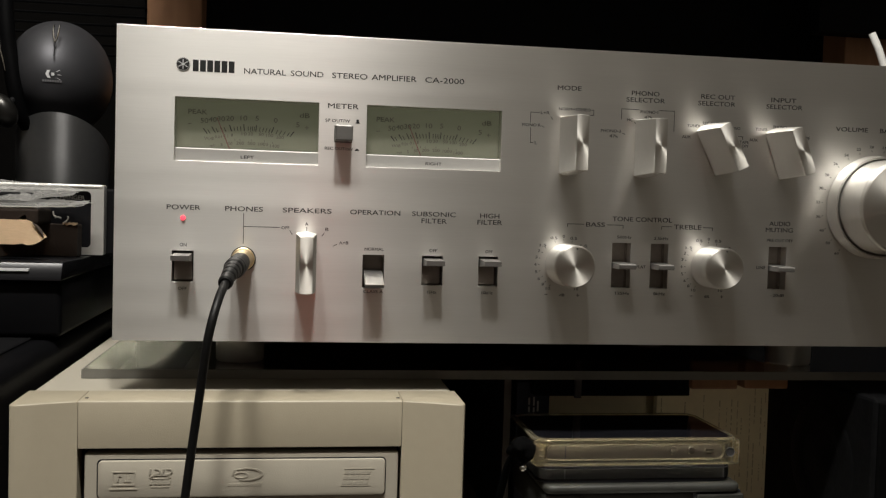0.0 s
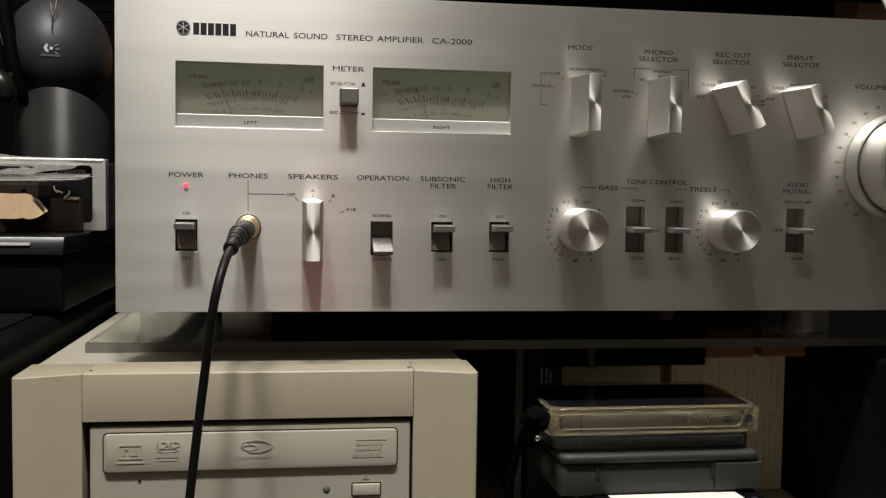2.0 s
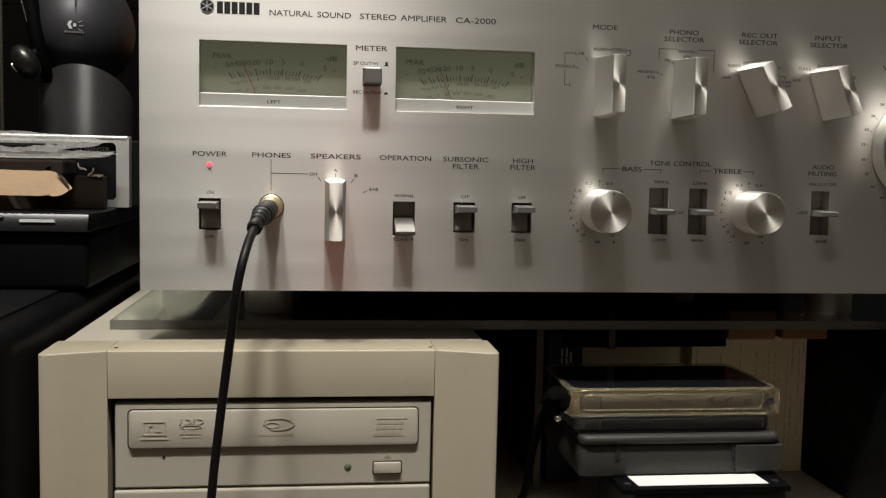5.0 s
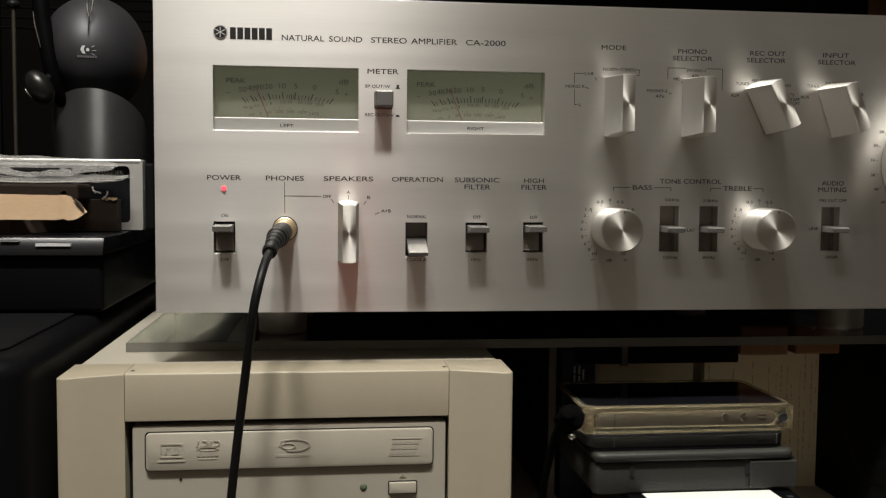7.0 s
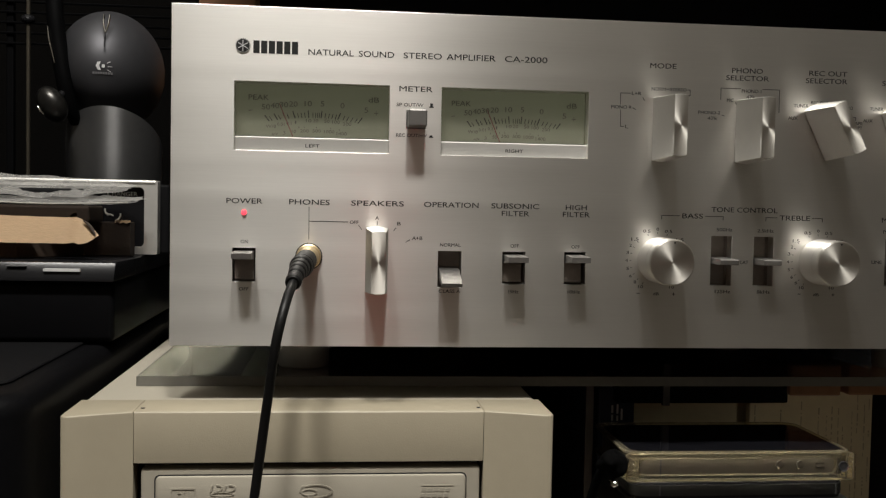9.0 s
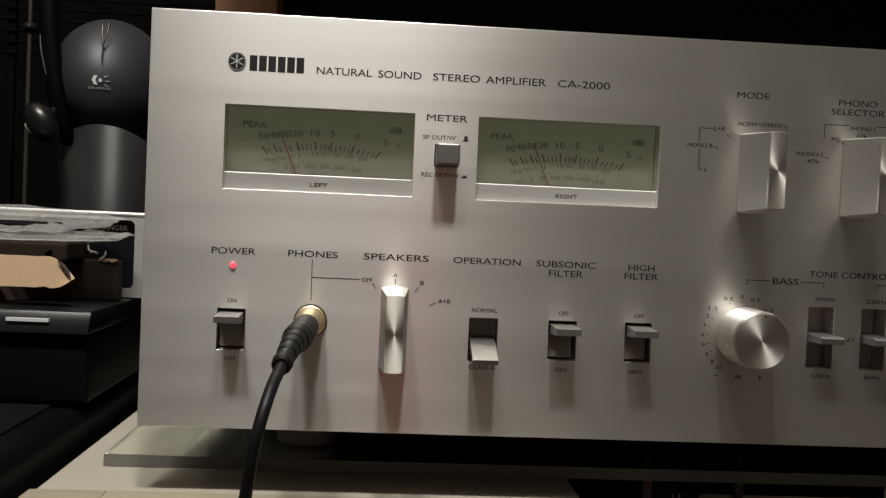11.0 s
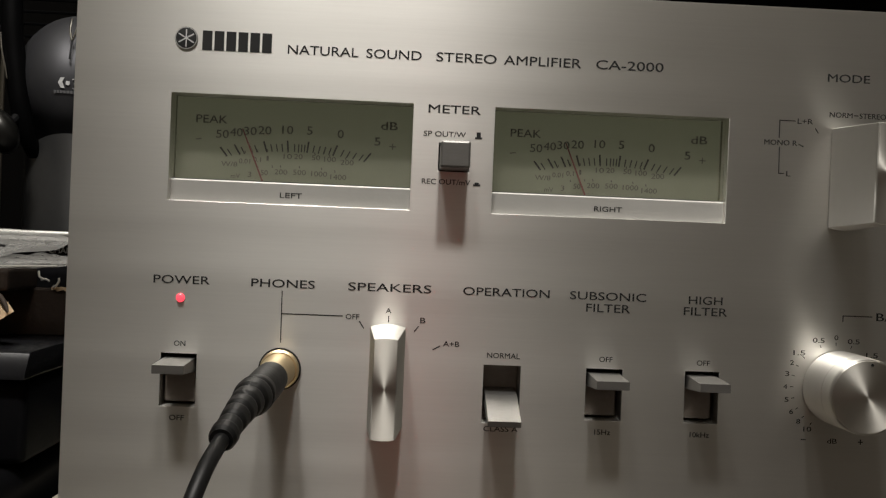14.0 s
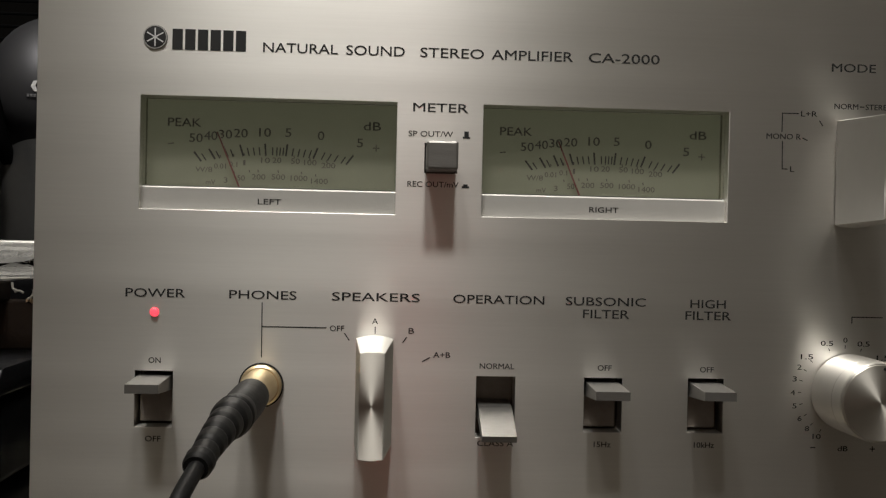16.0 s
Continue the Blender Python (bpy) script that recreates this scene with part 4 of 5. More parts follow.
for k in range(7):
    x = -0.0570 + k * 0.00125
    prism([(x, 0.5108 + 0.0005 * math.sin(k * 2.1)), (x + 0.00125, 0.5108 + 0.0005 * math.sin(k * 2.1 + 2.1)), (x + 0.00125, 0.5124 - 0.0002 * (k % 2)), (x, 0.5124 - 0.0002 * ((k + 1) % 2))], 0.1466, 0.1478, bm=rim_bm)
part("lit_torn_rim", rim_bm, CARD, carton, "torn top edge, its lit tone put into the colour")
flap = bmesh.new()
n = 64
top, low = [], []
for k in range(n + 1):
    f = k / n
    x = -0.214 + f * 0.1582
    e = max(0.0, (x + 0.0680) / 0.0115)
    wav = 0.0002 * math.sin(f * 13) + 0.00008 * math.sin(f * 77)
    tz = 0.5152 - 0.0010 * f + wav - 0.0088 * e ** 1.6
    lz = 0.5002 + 0.5 * wav + 0.0001 * math.sin(f * 140) - 0.0006 * math.sin(math.pi * min(1, e)) + 0.0030 * e ** 2 + 0.0012 * math.exp(-((x + 0.0690) / 0.0010) ** 2)
    y = 0.1040 + 0.0008 * math.sin(f * 9) - 0.0025 * min(1, e) ** 2 + (0.0006 if x < -0.0690 else 0.0)
    top.append(flap.verts.new((x, y + 0.0030, tz)))
    low.append(flap.verts.new((x, y - 0.0035, lz)))
for k in range(n):
    flap.faces.new((low[k], low[k + 1], top[k + 1], top[k]))
bmesh.ops.solidify(flap, geom=flap.faces[:], thickness=0.0011)
smooth(part("flap", flap, CARD, carton, "light brown folded flap with a ragged edge"), 40)
part("flap_curl", tube([(-0.0640, 0.1052, 0.5125), (-0.0612, 0.1042, 0.5105), (-0.0588, 0.1030, 0.5078), (-0.0568, 0.1012, 0.5048)], [0.0003, 0.0009, 0.0010, 0.0003], 10, 4), CARD_SHADED_DARK, carton, "dark curled edge of the flap")
part("torn_ear", prism([(-0.0790, 0.5130), (-0.0700, 0.5130), (-0.0712, 0.5168), (-0.0732, 0.5160), (-0.0750, 0.5142)], 0.1180, 0.1188), CARD, carton, "torn upright corner of card")
SCRAP = mat("white_torn_paper", (0.72, 0.69, 0.63), 0.8, 0, 0.05, 60)
for k, pts in enumerate((((-0.0625, 0.1462, 0.5190), (-0.0620, 0.1458, 0.5166), (-0.0605, 0.1455, 0.5158)), ((-0.0612, 0.1458, 0.5152), (-0.0592, 0.1452, 0.5156), (-0.0574, 0.1450, 0.5148)),
                         ((-0.0562, 0.1465, 0.5122), (-0.0545, 0.1456, 0.5131), (-0.0534, 0.1452, 0.5150), (-0.0535, 0.1450, 0.5162)))):
    part("torn_shred", tube(pts, 0.0005, 6, 4), SCRAP, carton, "curled white shred of paper")

bag = thing("plastic_bag", (-0.13, 0.13, 0.5113), "crumpled clear plastic bag lying on the cardboard box", "plastic bag")


def drape(x0, x1, y_top, y_low, z_top, z_low, crumple, seed, nx=110, ny=26):
    """A crumpled sheet hanging from z_top(u) at the back to z_low(u) at the front, u from 0 at x0 to 1 at x1."""
    bm = bmesh.new()
    rows = []
    for j in range(ny + 1):
        row = []
        for i in range(nx + 1):
            u, v = i / nx, j / ny
            x = x0 + u * (x1 - x0)
            p = Vector((x * 60 + seed, v * 1.6, seed))
            fold = noise.noise(p) + 0.6 * abs(noise.noise(p * 2.3)) + 0.3 * abs(noise.noise(p * 5.2))
            z = z_top(u) + v * (z_low(u) - z_top(u)) + 0.25 * crumple * fold * math.sin(math.pi * v)
            row.append(bm.verts.new((x + 0.3 * crumple * noise.noise(p * 1.7), y_top + v * (y_low - y_top) - crumple * fold, z)))
        rows.append(row)
    for j in range(ny):
        for i in range(nx):
            bm.faces.new((rows[j][i], rows[j][i + 1], rows[j + 1][i + 1], rows[j + 1][i]))
    bmesh.ops.solidify(bm, geom=bm.faces[:], thickness=0.0002)
    return bm


def jag(u, k, seed):
    return noise.noise(Vector((u * k, seed, 0.3)))


smooth(part("upper_film", drape(-0.215, -0.0450, 0.1545, 0.1200, lambda u: 0.5395 - 0.0065 * u ** 3 + 0.0022 * jag(u, 7, 1.0), lambda u: 0.5250 + 0.0030 * jag(u, 11, 4.0) + 0.0055 * max(0, u - 0.8) / 0.2, 0.0050, 3.1), BAG, bag), 60)
smooth(part("lower_film", drape(-0.215, -0.0370, 0.1300, 0.1100, lambda u: 0.5262 + 0.0010 * jag(u, 16, 7.0), lambda u: 0.5212 + 0.0006 * jag(u, 14, 2.0) + 0.0020 * max(0, u - 0.92) / 0.08, 0.0030, 9.4), BAG, bag), 60)
smooth(part("film_end", drape(-0.0640, -0.0380, 0.1480, 0.1180, lambda u: 0.5268 - 0.0015 * u + 0.0008 * jag(u, 6, 5.0), lambda u: 0.5228 + 0.0010 * u, 0.0050, 17.7, 40, 20), BAG, bag), 60)
part("film_hem", tube([(-0.215, 0.1085, 0.5216), (-0.18, 0.1095, 0.5222), (-0.15, 0.1085, 0.5211), (-0.12, 0.1090, 0.5219), (-0.09, 0.1080, 0.5213), (-0.065, 0.1092, 0.5217), (-0.042, 0.1105, 0.5226)], 0.0005, 8, 6), mat("milky_film_edge", (0.30, 0.29, 0.26), 0.35), bag, "milky folded hem")
part("flat_packet", box(-0.21, -0.0700, 0.128, 0.150, 0.5235, 0.5300, 0.0015), BLACK_MATT, bag, "dark flat packet inside the bag")
part("lower_packet", box(-0.21, -0.0640, 0.118, 0.150, 0.5113, 0.5205, 0.0015), CARD_SHADED_DARK, bag, "dark brown packet under the film")

# ---- black desktop speaker ----
spk = thing("desktop_speaker", (-0.087, 0.28, 0.5363), "black desktop speaker with domed head on a silver audio unit", "speaker")
base_bm = lathe_z([(0.0, 0.5342), (0.0325, 0.5342), (0.0330, 0.537), (0.0330, 0.560), (0.0330, 0.600), (0.0, 0.600)], -0.0880, 0.2810, 64)
for v in base_bm.verts:
    if v.co.z > 0.59:
        v.co.z = 0.5885 - 0.72 * (v.co.y - 0.248)
smooth(part("base", base_bm, mat("dark_satin_metal", (0.13, 0.13, 0.13), 0.36, 0.8, 0.1, 60, aniso=0.85, tangent="Z"), spk, "satin dark metal cylinder with a slanted top"), 30)
head = smooth(part("head", ellipsoid((-0.0925, 0.2900, 0.6170), (0.0365, 0.0520, 0.0420), 48, 28), mat("charcoal_gloss", (0.062, 0.062, 0.067), 0.52, 0.7, 0.08, 40), spk, "domed charcoal head"))


def on_head(x, z):
    q = 1 - ((x + 0.0925) / 0.0365) ** 2 - ((z - 0.617) / 0.042) ** 2
    return 0.29 - 0.052 * math.sqrt(max(q, 0)) - 0.0004


DIM_MARK = mat("dim_grey_print", (0.16, 0.16, 0.165), 0.5)


def head_mark(pts, ink=GREY_MARK):
    bm = bmesh.new()
    prism(pts, 0.0, 0.0005, bm=bm)
    for v in bm.verts:
        v.co.y = on_head(v.co.x, v.co.z) + (0.0003 if v.co.y > 0.0002 else -0.0002)
    part("printed_mark", bm, ink, head, "small pale printed mark")


head_mark([(-0.0895, 0.6166), (-0.0876, 0.6168), (-0.0887, 0.6142), (-0.0876, 0.6112), (-0.0895, 0.6114), (-0.0908, 0.6140)])
head_mark([(-0.0868, 0.6150), (-0.0853, 0.6150), (-0.0850, 0.6138), (-0.0855, 0.6128), (-0.0870, 0.6130)])
for dx, dz in ((0.0030, 0.0022), (0.0036, 0.0), (0.0030, -0.0022)):
    head_mark([(-0.0868 + dx, 0.6139 + dz), (-0.0858 + dx * 1.4, 0.6139 + dz * 1.5), (-0.0858 + dx * 1.4, 0.6136 + dz * 1.5), (-0.0868 + dx, 0.6135 + dz)])
for k in range(8):
    x = -0.0930 + k * 0.0016
    head_mark([(x, 0.6086), (x + 0.0011, 0.6086), (x + 0.0011, 0.6100), (x, 0.6100)], DIM_MARK)
clip = smooth(part("clip", tube([(-0.0870, 0.2445, 0.6490), (-0.0868, 0.2415, 0.6430), (-0.0858, 0.2402, 0.6385), (-0.0850, 0.2398, 0.6365), (-0.0843, 0.2402, 0.6385), (-0.0834, 0.2415, 0.6430), (-0.0832, 0.2445, 0.6490)], 0.0006, 8, 4), CHROME, spk, "small bright wire clip"))
part("clip_pin", tube([(-0.0850, 0.2398, 0.6365), (-0.0852, 0.2385, 0.6310), (-0.0852, 0.2375, 0.6265)], 0.0005, 8, 2), GAP, clip)
smooth(part("side_arm", tube([(-0.1225, 0.252, 0.675), (-0.1200, 0.248, 0.648), (-0.1180, 0.247, 0.632), (-0.1155, 0.246, 0.617), (-0.1130, 0.246, 0.602), (-0.1105, 0.249, 0.588), (-0.1080, 0.256, 0.577)], [0.0054, 0.0056, 0.0056, 0.0054, 0.0052, 0.0048, 0.0040], 24, 6), DULL_BLACK, spk, "black side arm"))
# chrome tube laid along the arm in place of its highlight streak
part("arm_streak", tube([(-0.1236, 0.2435, 0.640), (-0.1222, 0.2422, 0.631), (-0.1198, 0.2412, 0.622), (-0.1182, 0.2408, 0.615)], [0.0003, 0.0006, 0.0006, 0.0003], 8, 5), CHROME, spk, "thin chrome tube for the highlight streak on the arm")
cup = ellipsoid((0, 0, 0), (0.0088, 0.008, 0.0128), 28, 18)
for v in cup.verts:
    v.co = Matrix.Rotation(radians(-32), 3, "Y") @ v.co + Vector((-0.1165, 0.2300, 0.5865))
cup_ob = smooth(part("oval_cup", cup, mat("dark_chrome", (0.030, 0.029, 0.027), 0.34, 0.8), spk, "dark chrome oval cup"))
# short chrome arc stands in for the glint at the cup's lower left
rim = [Matrix.Rotation(radians(-32), 3, "Y") @ Vector((0.0078 * math.cos(a), -0.0042, 0.0112 * math.sin(a))) + Vector((-0.1165, 0.2300, 0.5865)) for a in (2.9, 3.0, 3.1, 3.2, 3.3, 3.4, 3.5)]
part("cup_glint", tube(rim, [0.0003, 0.0006, 0.0008, 0.0008, 0.0007, 0.0005, 0.0003], 8, 3), CHROME, cup_ob, "chrome arc for the glint on the cup's edge")
part("cup_joint", tube([(-0.1165, 0.234, 0.5880), (-0.1150, 0.240, 0.592), (-0.1125, 0.246, 0.598)], 0.0025, 10, 3), BLACK_MATT, spk)

orn = thing("metal_stand", (-0.178, 0.378, 0.0), "thin steel rod stand on the floor behind the machines", "stand")
part("rod", tube([(-0.178, 0.378, 0.004), (-0.178, 0.378, 0.40), (-0.178, 0.378, 0.76)], 0.0016, 12, 2), mat("dull_steel", (0.09, 0.08, 0.062), 0.4, 0.8), orn, "thin steel rod")
part("knuckle", ellipsoid((-0.178, 0.378, 0.668), (0.0055, 0.0055, 0.004), 16, 10), BLACK_GLOSS, orn)
part("base_plate", lathe_z([(0.0, 0.0), (0.016, 0.0), (0.016, 0.004), (0.0, 0.004)], -0.178, 0.378, 24), BLACK_MATT, orn)

# dark wire grille behind the speaker
grille = thing("wire_grille", (-0.12, 0.40, 0.0), "black wire grille panel standing against the wall", "grille")
for k in range(16):
    z = 0.652 + k * 0.0085
    part("wire", tube([(-0.40, 0.40, z), (-0.2, 0.40, z), (-0.045, 0.40, z)], 0.0010, 6, 1), DULL_BLACK, grille)
for x in (-0.40, -0.2, -0.047):
    part("upright", box(x - 0.003, x + 0.003, 0.4015, 0.4075, 0.0, 0.75, 0.001), DULL_BLACK, grille)

# ---- things under the glass ----
board = thing("low_shelf", (0.34, 0.1, 0.0), "beige laminate shelf unit standing on the floor under the glass", "shelf")
part("top_board", box(0.172, 0.60, -0.020, 0.40, 0.312, 0.330, 0.0015), BOARD, board)
for x0, x1 in ((0.174, 0.190), (0.583, 0.599)):
    part("side_board", box(x0, x1, -0.015, 0.395, 0.0, 0.3119, 0.001), BOARD, board)

for a, b, dy in ((0.3290, 0.3595, 0.0), (0.3650, 0.3960, 0.002)):
    ob = part("wooden_block", box(a, b, 0.0860 + dy, 0.145, 0.4205, 0.4344, 0.0012), WOOD)
    tagged(ob, "small red-brown wooden block packed under the glass shelf", "wooden block", "blocks under the glass")

papers = thing("paper_stack", (0.32, 0.13, 0.330), "upright cream printed booklets standing on the low shelf", "booklets")
for k, (a, b, y, z) in enumerate(((0.2440, 0.3130, 0.1200, 0.4150), (0.3170, 0.3990, 0.1120, 0.4203), (0.3100, 0.3965, 0.1260, 0.4195))):
    part("booklet", box(a, b, y, y + 0.0055, 0.330, z, 0.0005), PAPER, papers, "cream booklet with faint print")
random.seed(4)
FADED = mat("faded_print", (0.50, 0.42, 0.265), 0.8)
for k in (0, 5, 9, 12.4, 14, 15, 16.3, 17.2, 19, 20, 21.4, 22.3, 23.2):
    x = 0.3200 + k * 0.0032
    z0, z1 = 0.345 + random.random() * 0.014, 0.404 + random.random() * 0.010
    z = z0
    bm = bmesh.new()
    while z < z1:
        h = 0.0008 + 0.006 * random.random() ** 2
        wide = 0.0003 + 0.0005 * random.random()
        box(x, x + wide, 0.11185, 0.11198, z, z + h, bm=bm)
        z += h + 0.0006 + (0.012 if random.random() < 0.12 else 0.0014 * random.random())
    part("print_bar", bm, FADED, papers, "faint column of print")
# black block added for the dark space between the booklets and the glass
under = tagged(part("booklet_dark_block", box(0.2300, 0.3300, 0.090, 0.16, 0.4155, 0.4344, 0.001), BLACK_MATT), "added black block for the darkness between booklets and glass shelf", "tray")

book = thing("dark_book", (0.236, 0.13, 0.330), "dark blue book with pale spine writing on the low shelf", "book")
part("cover", box(0.2215, 0.2425, 0.098, 0.20, 0.330, 0.4230, 0.001), NAVY, book)
for k, (x, z0, z1) in enumerate(((0.2290, 0.4040, 0.4075), (0.2290, 0.4085, 0.4130), (0.2320, 0.4040, 0.4070), (0.2320, 0.4080, 0.4135), (0.2345, 0.4045, 0.4110))):
    part("title_bar", box(x, x + 0.0011, 0.09785, 0.09798, z0, z1), GREY_MARK, book)
folder = thing("thin_folder", (0.214, 0.15, 0.330), "thin dark card folder with a pale edge on the low shelf", "folder")
part("cover", box(0.2130, 0.2150, 0.087, 0.22, 0.330, 0.4300, 0.0004), NAVY, folder)
part("pale_edge", box(0.2108, 0.2152, 0.085, 0.0869, 0.330, 0.4300, 0.0003), mat("grey_card", (0.12, 0.105, 0.095), 0.8), folder, "pale grey edge")
post = tagged(part("metal_strip", box(0.2550, 0.2590, 0.0860, 0.0890, 0.4150, 0.4344, 0.0003), mat("dull_grey_metal", (0.13, 0.125, 0.115), 0.5, 0.3)), "narrow metal strip hanging under the glass shelf", "strip")
cloth = thing("black_loudspeaker", (0.50, 0.2, 0.330), "black cloth-covered loudspeaker on the low shelf", "loudspeaker")
# black wrap, made darker still to hold the shade from the amplifier above
ENCLOSURE = mat("shaded_black_vinyl", (0.0035, 0.0036, 0.0039), 0.6, 0, 0.9, 45, 0.5, 500, spec=0.12)
part("enclosure", box(0.3935, 0.58, -0.0050, 0.30, 0.330, 0.4325, 0.002), ENCLOSURE, cloth)
part("front_cloth", box(0.3950, 0.5785, -0.0080, -0.0051, 0.3315, 0.4310, 0.0012), mat("grey_speaker_cloth", (0.0032, 0.0032, 0.0032), 0.95, 0, 0.5, 40, 0.6, 500, spec=0.02), cloth, "dark grey woven front cloth")
for profile, surface, name, note in (
        ([(0.0195, -0.0003), (0.0215, -0.0006), (0.0330, -0.0006), (0.0345, 0.0)], ENCLOSURE, "driver_surround", "round black driver surround"),
        ([(0.0, -0.0012), (0.0050, -0.0011), (0.0090, -0.0004), (0.0194, -0.0002), (0.0194, 0.0)], ENCLOSURE, "driver_cone", "dark driver cone with a low dust cap")):
    disc = lathe(profile, 0.0, 0.0, 48)
    bmesh.ops.rotate(disc, verts=disc.verts[:], cent=(0, 0, 0), matrix=Matrix.Rotation(math.radians(-90), 3, "Z"))
    bmesh.ops.translate(disc, verts=disc.verts[:], vec=(0.3934, 0.046, 0.386))
    smooth(part(name, disc, surface, cloth, note), 40)



CASE_WALL = mat("clear_case_wall", (0.88, 0.83, 0.70), 0.03, glass=0.992, vary=0, ior=1.46)
CASE_CORNER = mat("clear_case_corner", (0.90, 0.82, 0.62), 0.03, glass=0.97, vary=0, ior=1.46)


def phone(z0, z1, material, clear):
    kind = "smartphone in a clear bumper case lying on another phone" if clear else "dark smartphone lying flat on a grey case"
    ph = thing("smartphone", (0.265, 0.03, z0), kind, "smartphone", "stacked phones")
    x0, x1, y0, y1 = 0.2120, 0.3180, 0.0022, 0.0600
    smooth(part("band", prism(rounded(x0, x1, y0, y1, 0.007), z0 + 0.0022, z1 - 0.0022, "z"), material, ph, "metal side band"), 40)
    for a, b in ((z1 - 0.0022, z1 - 0.0006), (z0 + 0.0006, z0 + 0.0022)):
        smooth(part("glass_face", prism(rounded(x0 + 0.0004, x1 - 0.0004, y0 + 0.0004, y1 - 0.0004, 0.007), a, b, "z"), PHONE_GLASS, ph, "black glass face"), 40)
    zc = (z0 + z1) / 2
    for x in (0.2845, 0.2945) if clear else ():
        smooth(part("volume_button", lathe([(0.0, y0 - 0.0002), (0.0017, y0 - 0.0002), (0.0019, y0 - 0.0001), (0.0020, y0)], x, zc, 20), material, ph, "round button"), 30)
        # chrome arc on the left only, in place of the button's highlight
        rim = [(x + 0.0021 * math.cos(a), y0 - 0.0005, zc + 0.0021 * math.sin(a)) for a in (1.3, 1.8, 2.4, 3.0, 3.6, 4.2)]
        part("button_highlight", tube(rim, 0.00022, 8, 3), CHROME, ph, "chrome arc for the highlight on the button's left")
    part("mute_switch", box(0.3022, 0.3062, y0 - 0.0003, y0, zc - 0.0007, zc + 0.0007, 0.0001), material, ph)
    if clear:
        part("switch_rim", tube([(0.3062, y0 - 0.0004, zc + 0.0009), (0.3020, y0 - 0.0004, zc + 0.0009), (0.3020, y0 - 0.0004, zc - 0.0009), (0.3062, y0 - 0.0004, zc - 0.0009)], 0.00016, 8, 1), CHROME, ph, "bright thin switch rim")
    part("band_seam", box(0.2255, 0.2262, y0 - 0.0001, y0 + 0.0005, z0 + 0.0023, z1 - 0.0023), GAP, ph)
    part("band_seam", box(0.3125, 0.3130, y0 - 0.0001, y0 + 0.0005, z0 + 0.0023, z1 - 0.0023), GAP, ph)
    if clear:
        for a, b in ((z0, z0 + 0.0013), (z1 - 0.0013, z1)):
            o = rounded(0.2085, 0.3196, -0.0012, 0.0632, 0.008)
            i = rounded(0.2118, 0.3183, 0.0022, 0.0600, 0.0065)
            bm = bmesh.new()
            n = len(o)
            v = [[bm.verts.new((p[0], p[1], z)) for p in ps] for ps in (o, i) for z in (a, b)]
            for q, r in ((0, 2), (1, 3), (0, 1), (2, 3)):
                for k in range(n):
                    bm.faces.new((v[q][k], v[q][(k + 1) % n], v[r][(k + 1) % n], v[r][k]))
            bmesh.ops.recalc_face_normals(bm, faces=bm.faces)
            bmesh.ops.bevel(bm, geom=[e for e in bm.edges if abs(e.verts[0].co.z - e.verts[1].co.z) < 1e-6], offset=0.0004, segments=2, profile=0.5, affect="EDGES")
            c = smooth(part("bumper_rail", bm, CASE_CLEAR, ph, "clear yellowish bumper rail"), 40)
            c.visible_shadow = False
        o, i = rounded(0.2084, 0.3197, z0 + 0.0002, z1 - 0.0002, 0.0024, 6), rounded(0.2150, 0.3112, z0 + 0.0031, z1 - 0.0031, 0.0036, 6)
        bm = bmesh.new()
        v = [[bm.verts.new((p[0], y, p[1])) for p in ps] for ps in (o, i) for y in (-0.0013, 0.0019)]
        for q, r in ((0, 2), (1, 3), (0, 1), (2, 3)):
            for k in range(len(o)):
                bm.faces.new((v[q][k], v[q][(k + 1) % len(o)], v[r][(k + 1) % len(o)], v[r][k]))
        bmesh.ops.recalc_face_normals(bm, faces=bm.faces)
        bmesh.ops.bevel(bm, geom=[e for e in bm.edges if abs(e.verts[0].co.y - e.verts[1].co.y) < 1e-6], offset=0.0004, segments=2, profile=0.5, affect="EDGES")
        c = smooth(part("bumper_wall", bm, CASE_WALL, ph, "clear bumper wall with a long slot"), 40)
        c.visible_shadow = False
        for x0b, x1b in ((0.2083, 0.2142), (0.3158, 0.3197)):
            c = smooth(part("bumper_corner", prism(rounded(x0b, x1b, z0 + 0.0004, z1 - 0.0004, 0.0014), -0.0014, 0.0012, bevel=0.0006), CASE_CORNER, ph, "clear bumper corner"), 40)
            c.visible_shadow = False
        # clear beads added at the corners' glint positions to catch the light
        for x, dz in ((0.2096, 0.0046), (0.2120, 0.0043), (0.2145, 0.0043), (0.2120, 0.0018), (0.2118, -0.0012), (0.3182, 0.0046), (0.3186, 0.0022), (0.3170, -0.0004)):
            smooth(part("glint_bead", ellipsoid((x, -0.0014, zc + dz), (0.0011, 0.0006, 0.0005), 14, 10), CASE_CORNER, ph, "clear bead placed for a glint on the corner"), 60).visible_shadow = False
        # black dish for the hole's dark inside, chrome arc for its highlight
        smooth(part("jack_hole", lathe([(0.0, -0.0012), (0.0019, -0.0014), (0.0022, -0.0017), (0.0025, -0.0013)], 0.3142, zc, 20), GAP, ph))
        part("jack_highlight", tube([(0.3142 + 0.0024 * math.cos(a), -0.0017, zc + 0.0026 * math.sin(a)) for a in (-1.9, -1.3, -0.7, -0.1, 0.5)], 0.0003, 8, 3), CHROME, ph, "chrome arc for the highlight beside the jack hole")
    return ph


phone(0.3970, 0.4110, STEEL_BAND, True)
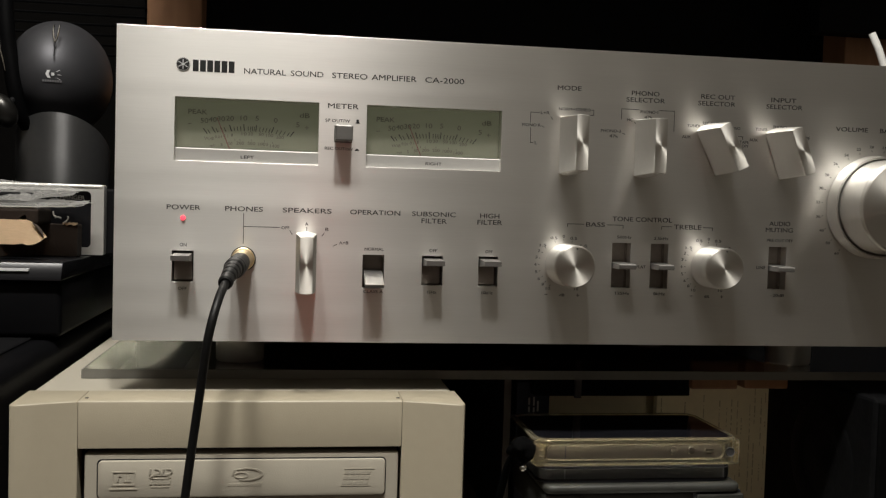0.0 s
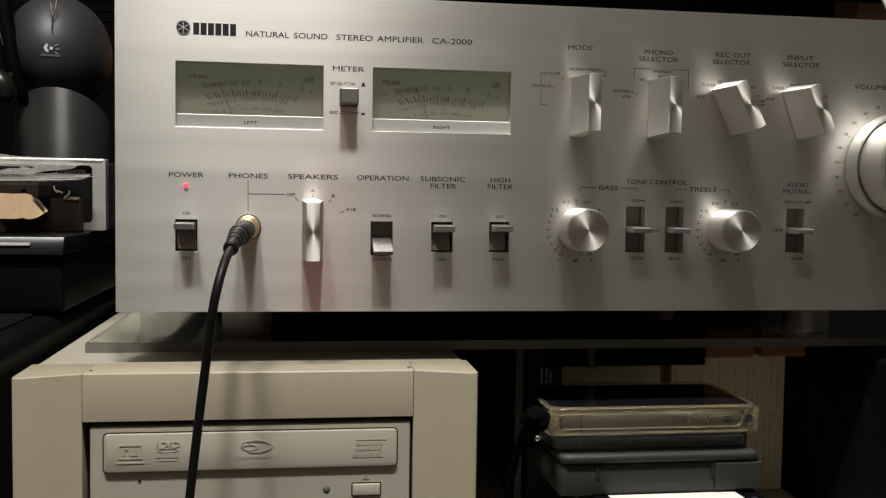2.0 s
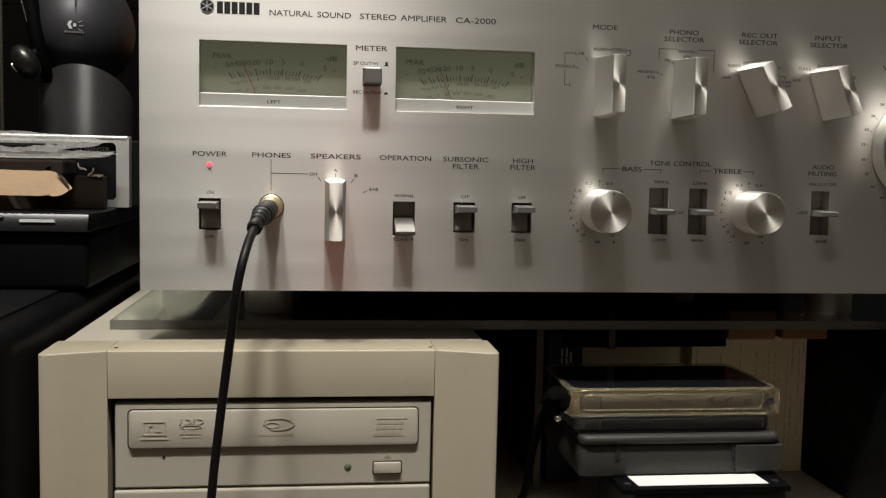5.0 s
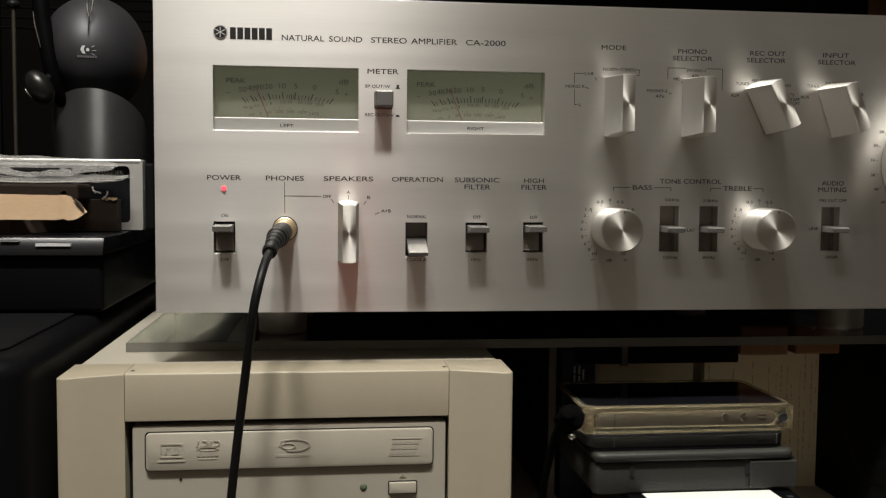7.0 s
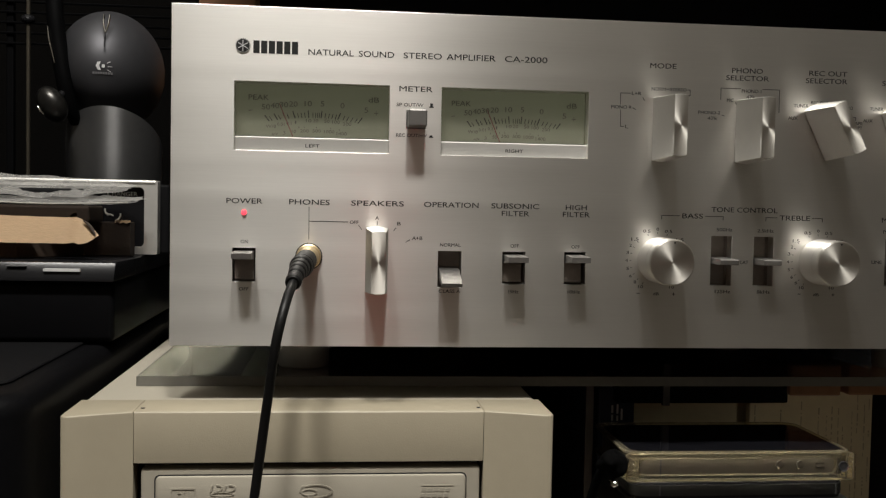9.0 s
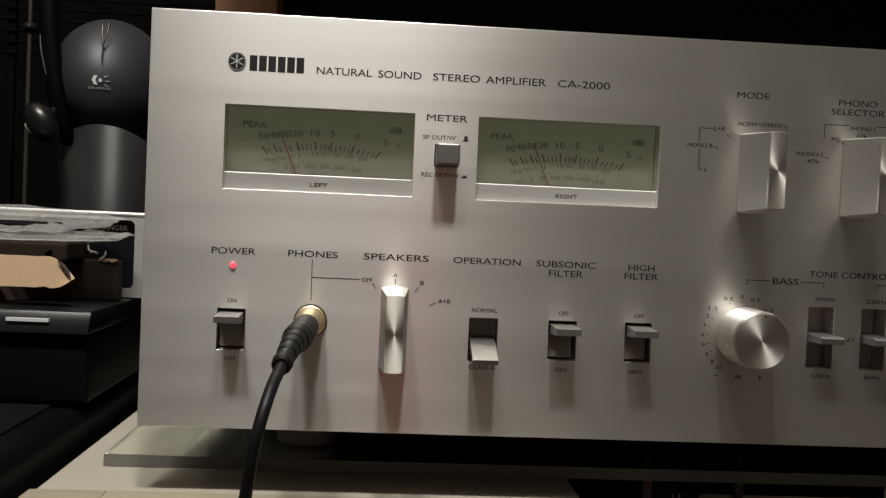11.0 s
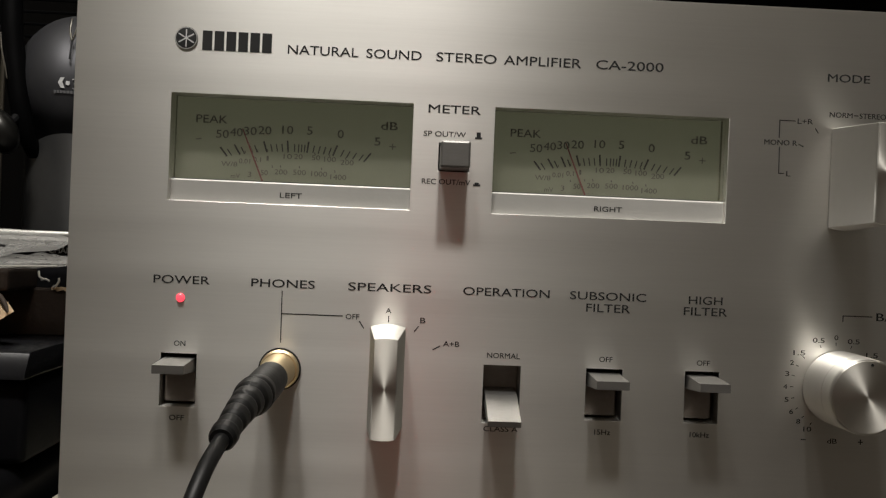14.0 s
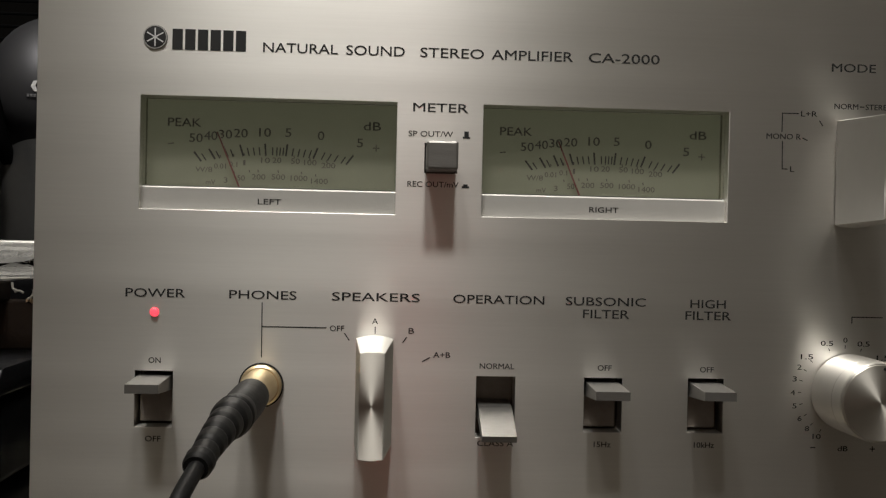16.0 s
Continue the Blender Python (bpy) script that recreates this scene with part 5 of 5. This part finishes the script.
# dark band colour, deepened for the shade under the upper phone
phone(0.3872, 0.3968, mat("dark_shaded_band", (0.0055, 0.0052, 0.0048), 0.7, 0.0, spec=0.12), False)

case = thing("grey_hard_case", (0.268, 0.04, 0.3652), "grey-green plastic hinged case under the phones", "case")
smooth(part("lower_half", prism(rounded(0.2155, 0.3235, 0.001, 0.078, 0.004), 0.3652, 0.3815, "z", bevel=0.0015), GREY_CASE, case), 40)
smooth(part("lid", prism(rounded(0.2150, 0.3215, -0.0015, 0.078, 0.005), 0.3822, 0.3871, "z", bevel=0.0022, seg=4), GREY_CASE, case, "rounded textured lid"), 40)
part("lid_gap", box(0.2160, 0.3225, 0.0020, 0.077, 0.3812, 0.3825), GAP, case)
for x in (0.2350, 0.2965):
    part("hinge_slot", box(x - 0.0010, x + 0.0010, 0.0002, 0.003, 0.3745, 0.3830), GAP, case)
part("end_block", box(0.2975, 0.3232, -0.0008, 0.003, 0.3670, 0.3812, 0.0006), GREY_CASE, case)

cradle = thing("label_cartridge", (0.28, 0.02, 0.330), "black flat cartridge with a white paper label, on the low shelf", "cartridge")
slope = [(-0.0150, 0.3612), (-0.0150, 0.3638), (0.000, 0.3650), (0.060, 0.3650), (0.060, 0.3595)]
part("plate", prism(slope, 0.2330, 0.3212, "x", bevel=0.0004, seg=1), BLACK_SATIN, cradle)
part("foot_block", box(0.2420, 0.3240, -0.008, 0.058, 0.330, 0.3594, 0.003, 3), GREY_CASE, cradle)
bm = bmesh.new()
sl = 0.0012 / 0.0150
quad = [(0.2405, 0.0004), (0.3085, 0.0004), (0.3105, -0.0118), (0.2425, -0.0118)]
a = [bm.verts.new((x, y, 0.3650 + y * sl + 0.0003)) for x, y in quad]
b = [bm.verts.new((x, y, 0.3650 + y * sl + 0.0006)) for x, y in quad]
bm.faces.new(a)
bm.faces.new(b)
for k in range(4):
    bm.faces.new((a[k], a[(k + 1) % 4], b[(k + 1) % 4], b[k]))
part("paper_label", bm, WHITE_PAPER, cradle, "blank white paper label")
for x in (0.2375, 0.3155):
    part("hole", box(x - 0.0015, x + 0.0015, -0.010, -0.007, 0.3638, 0.36495), GAP, cradle)

jack = thing("audio_adapter", (0.200, 0.02, 0.330), "black cable plug with a bright metal tip, leaning beside the phones", "plug")
soft = mat("soft_black_rubber", (0.003, 0.003, 0.003), 0.9, 0, 0.2, 80, spec=0.03)
body = ellipsoid((0.2025, 0.0020, 0.4050), (0.0070, 0.0070, 0.0066), 24, 16)
for v in body.verts:
    v.co += 0.0030 * noise.noise_vector(v.co * 190)
smooth(part("plug_body", body, soft, jack, "lumpy black rubber plug body"), 60)
smooth(part("lead", tube([(0.1970, 0.060, 0.3322), (0.1960, 0.040, 0.345), (0.1962, 0.026, 0.370), (0.1985, 0.014, 0.394), (0.2010, 0.006, 0.4030)], 0.0021, 14, 5), soft, jack, "thin black lead"))
smooth(part("metal_tip", ellipsoid((0.2030, -0.0005, 0.3965), (0.0020, 0.0020, 0.0018), 18, 12), CHROME, jack, "bright metal tip"))

# ---- white cable behind the amplifier ----
tagged(smooth(part("white_cable", tube([(0.5735, 0.302, 0.690), (0.579, 0.30, 0.677), (0.584, 0.30, 0.665), (0.590, 0.30, 0.650), (0.604, 0.305, 0.62), (0.645, 0.32, 0.5), (0.66, 0.33, 0.2), (0.66, 0.34, 0.0034)], 0.0032, 12, 5), CABLE_WHITE)), "white cable hanging behind the rack down to the floor", "cable")
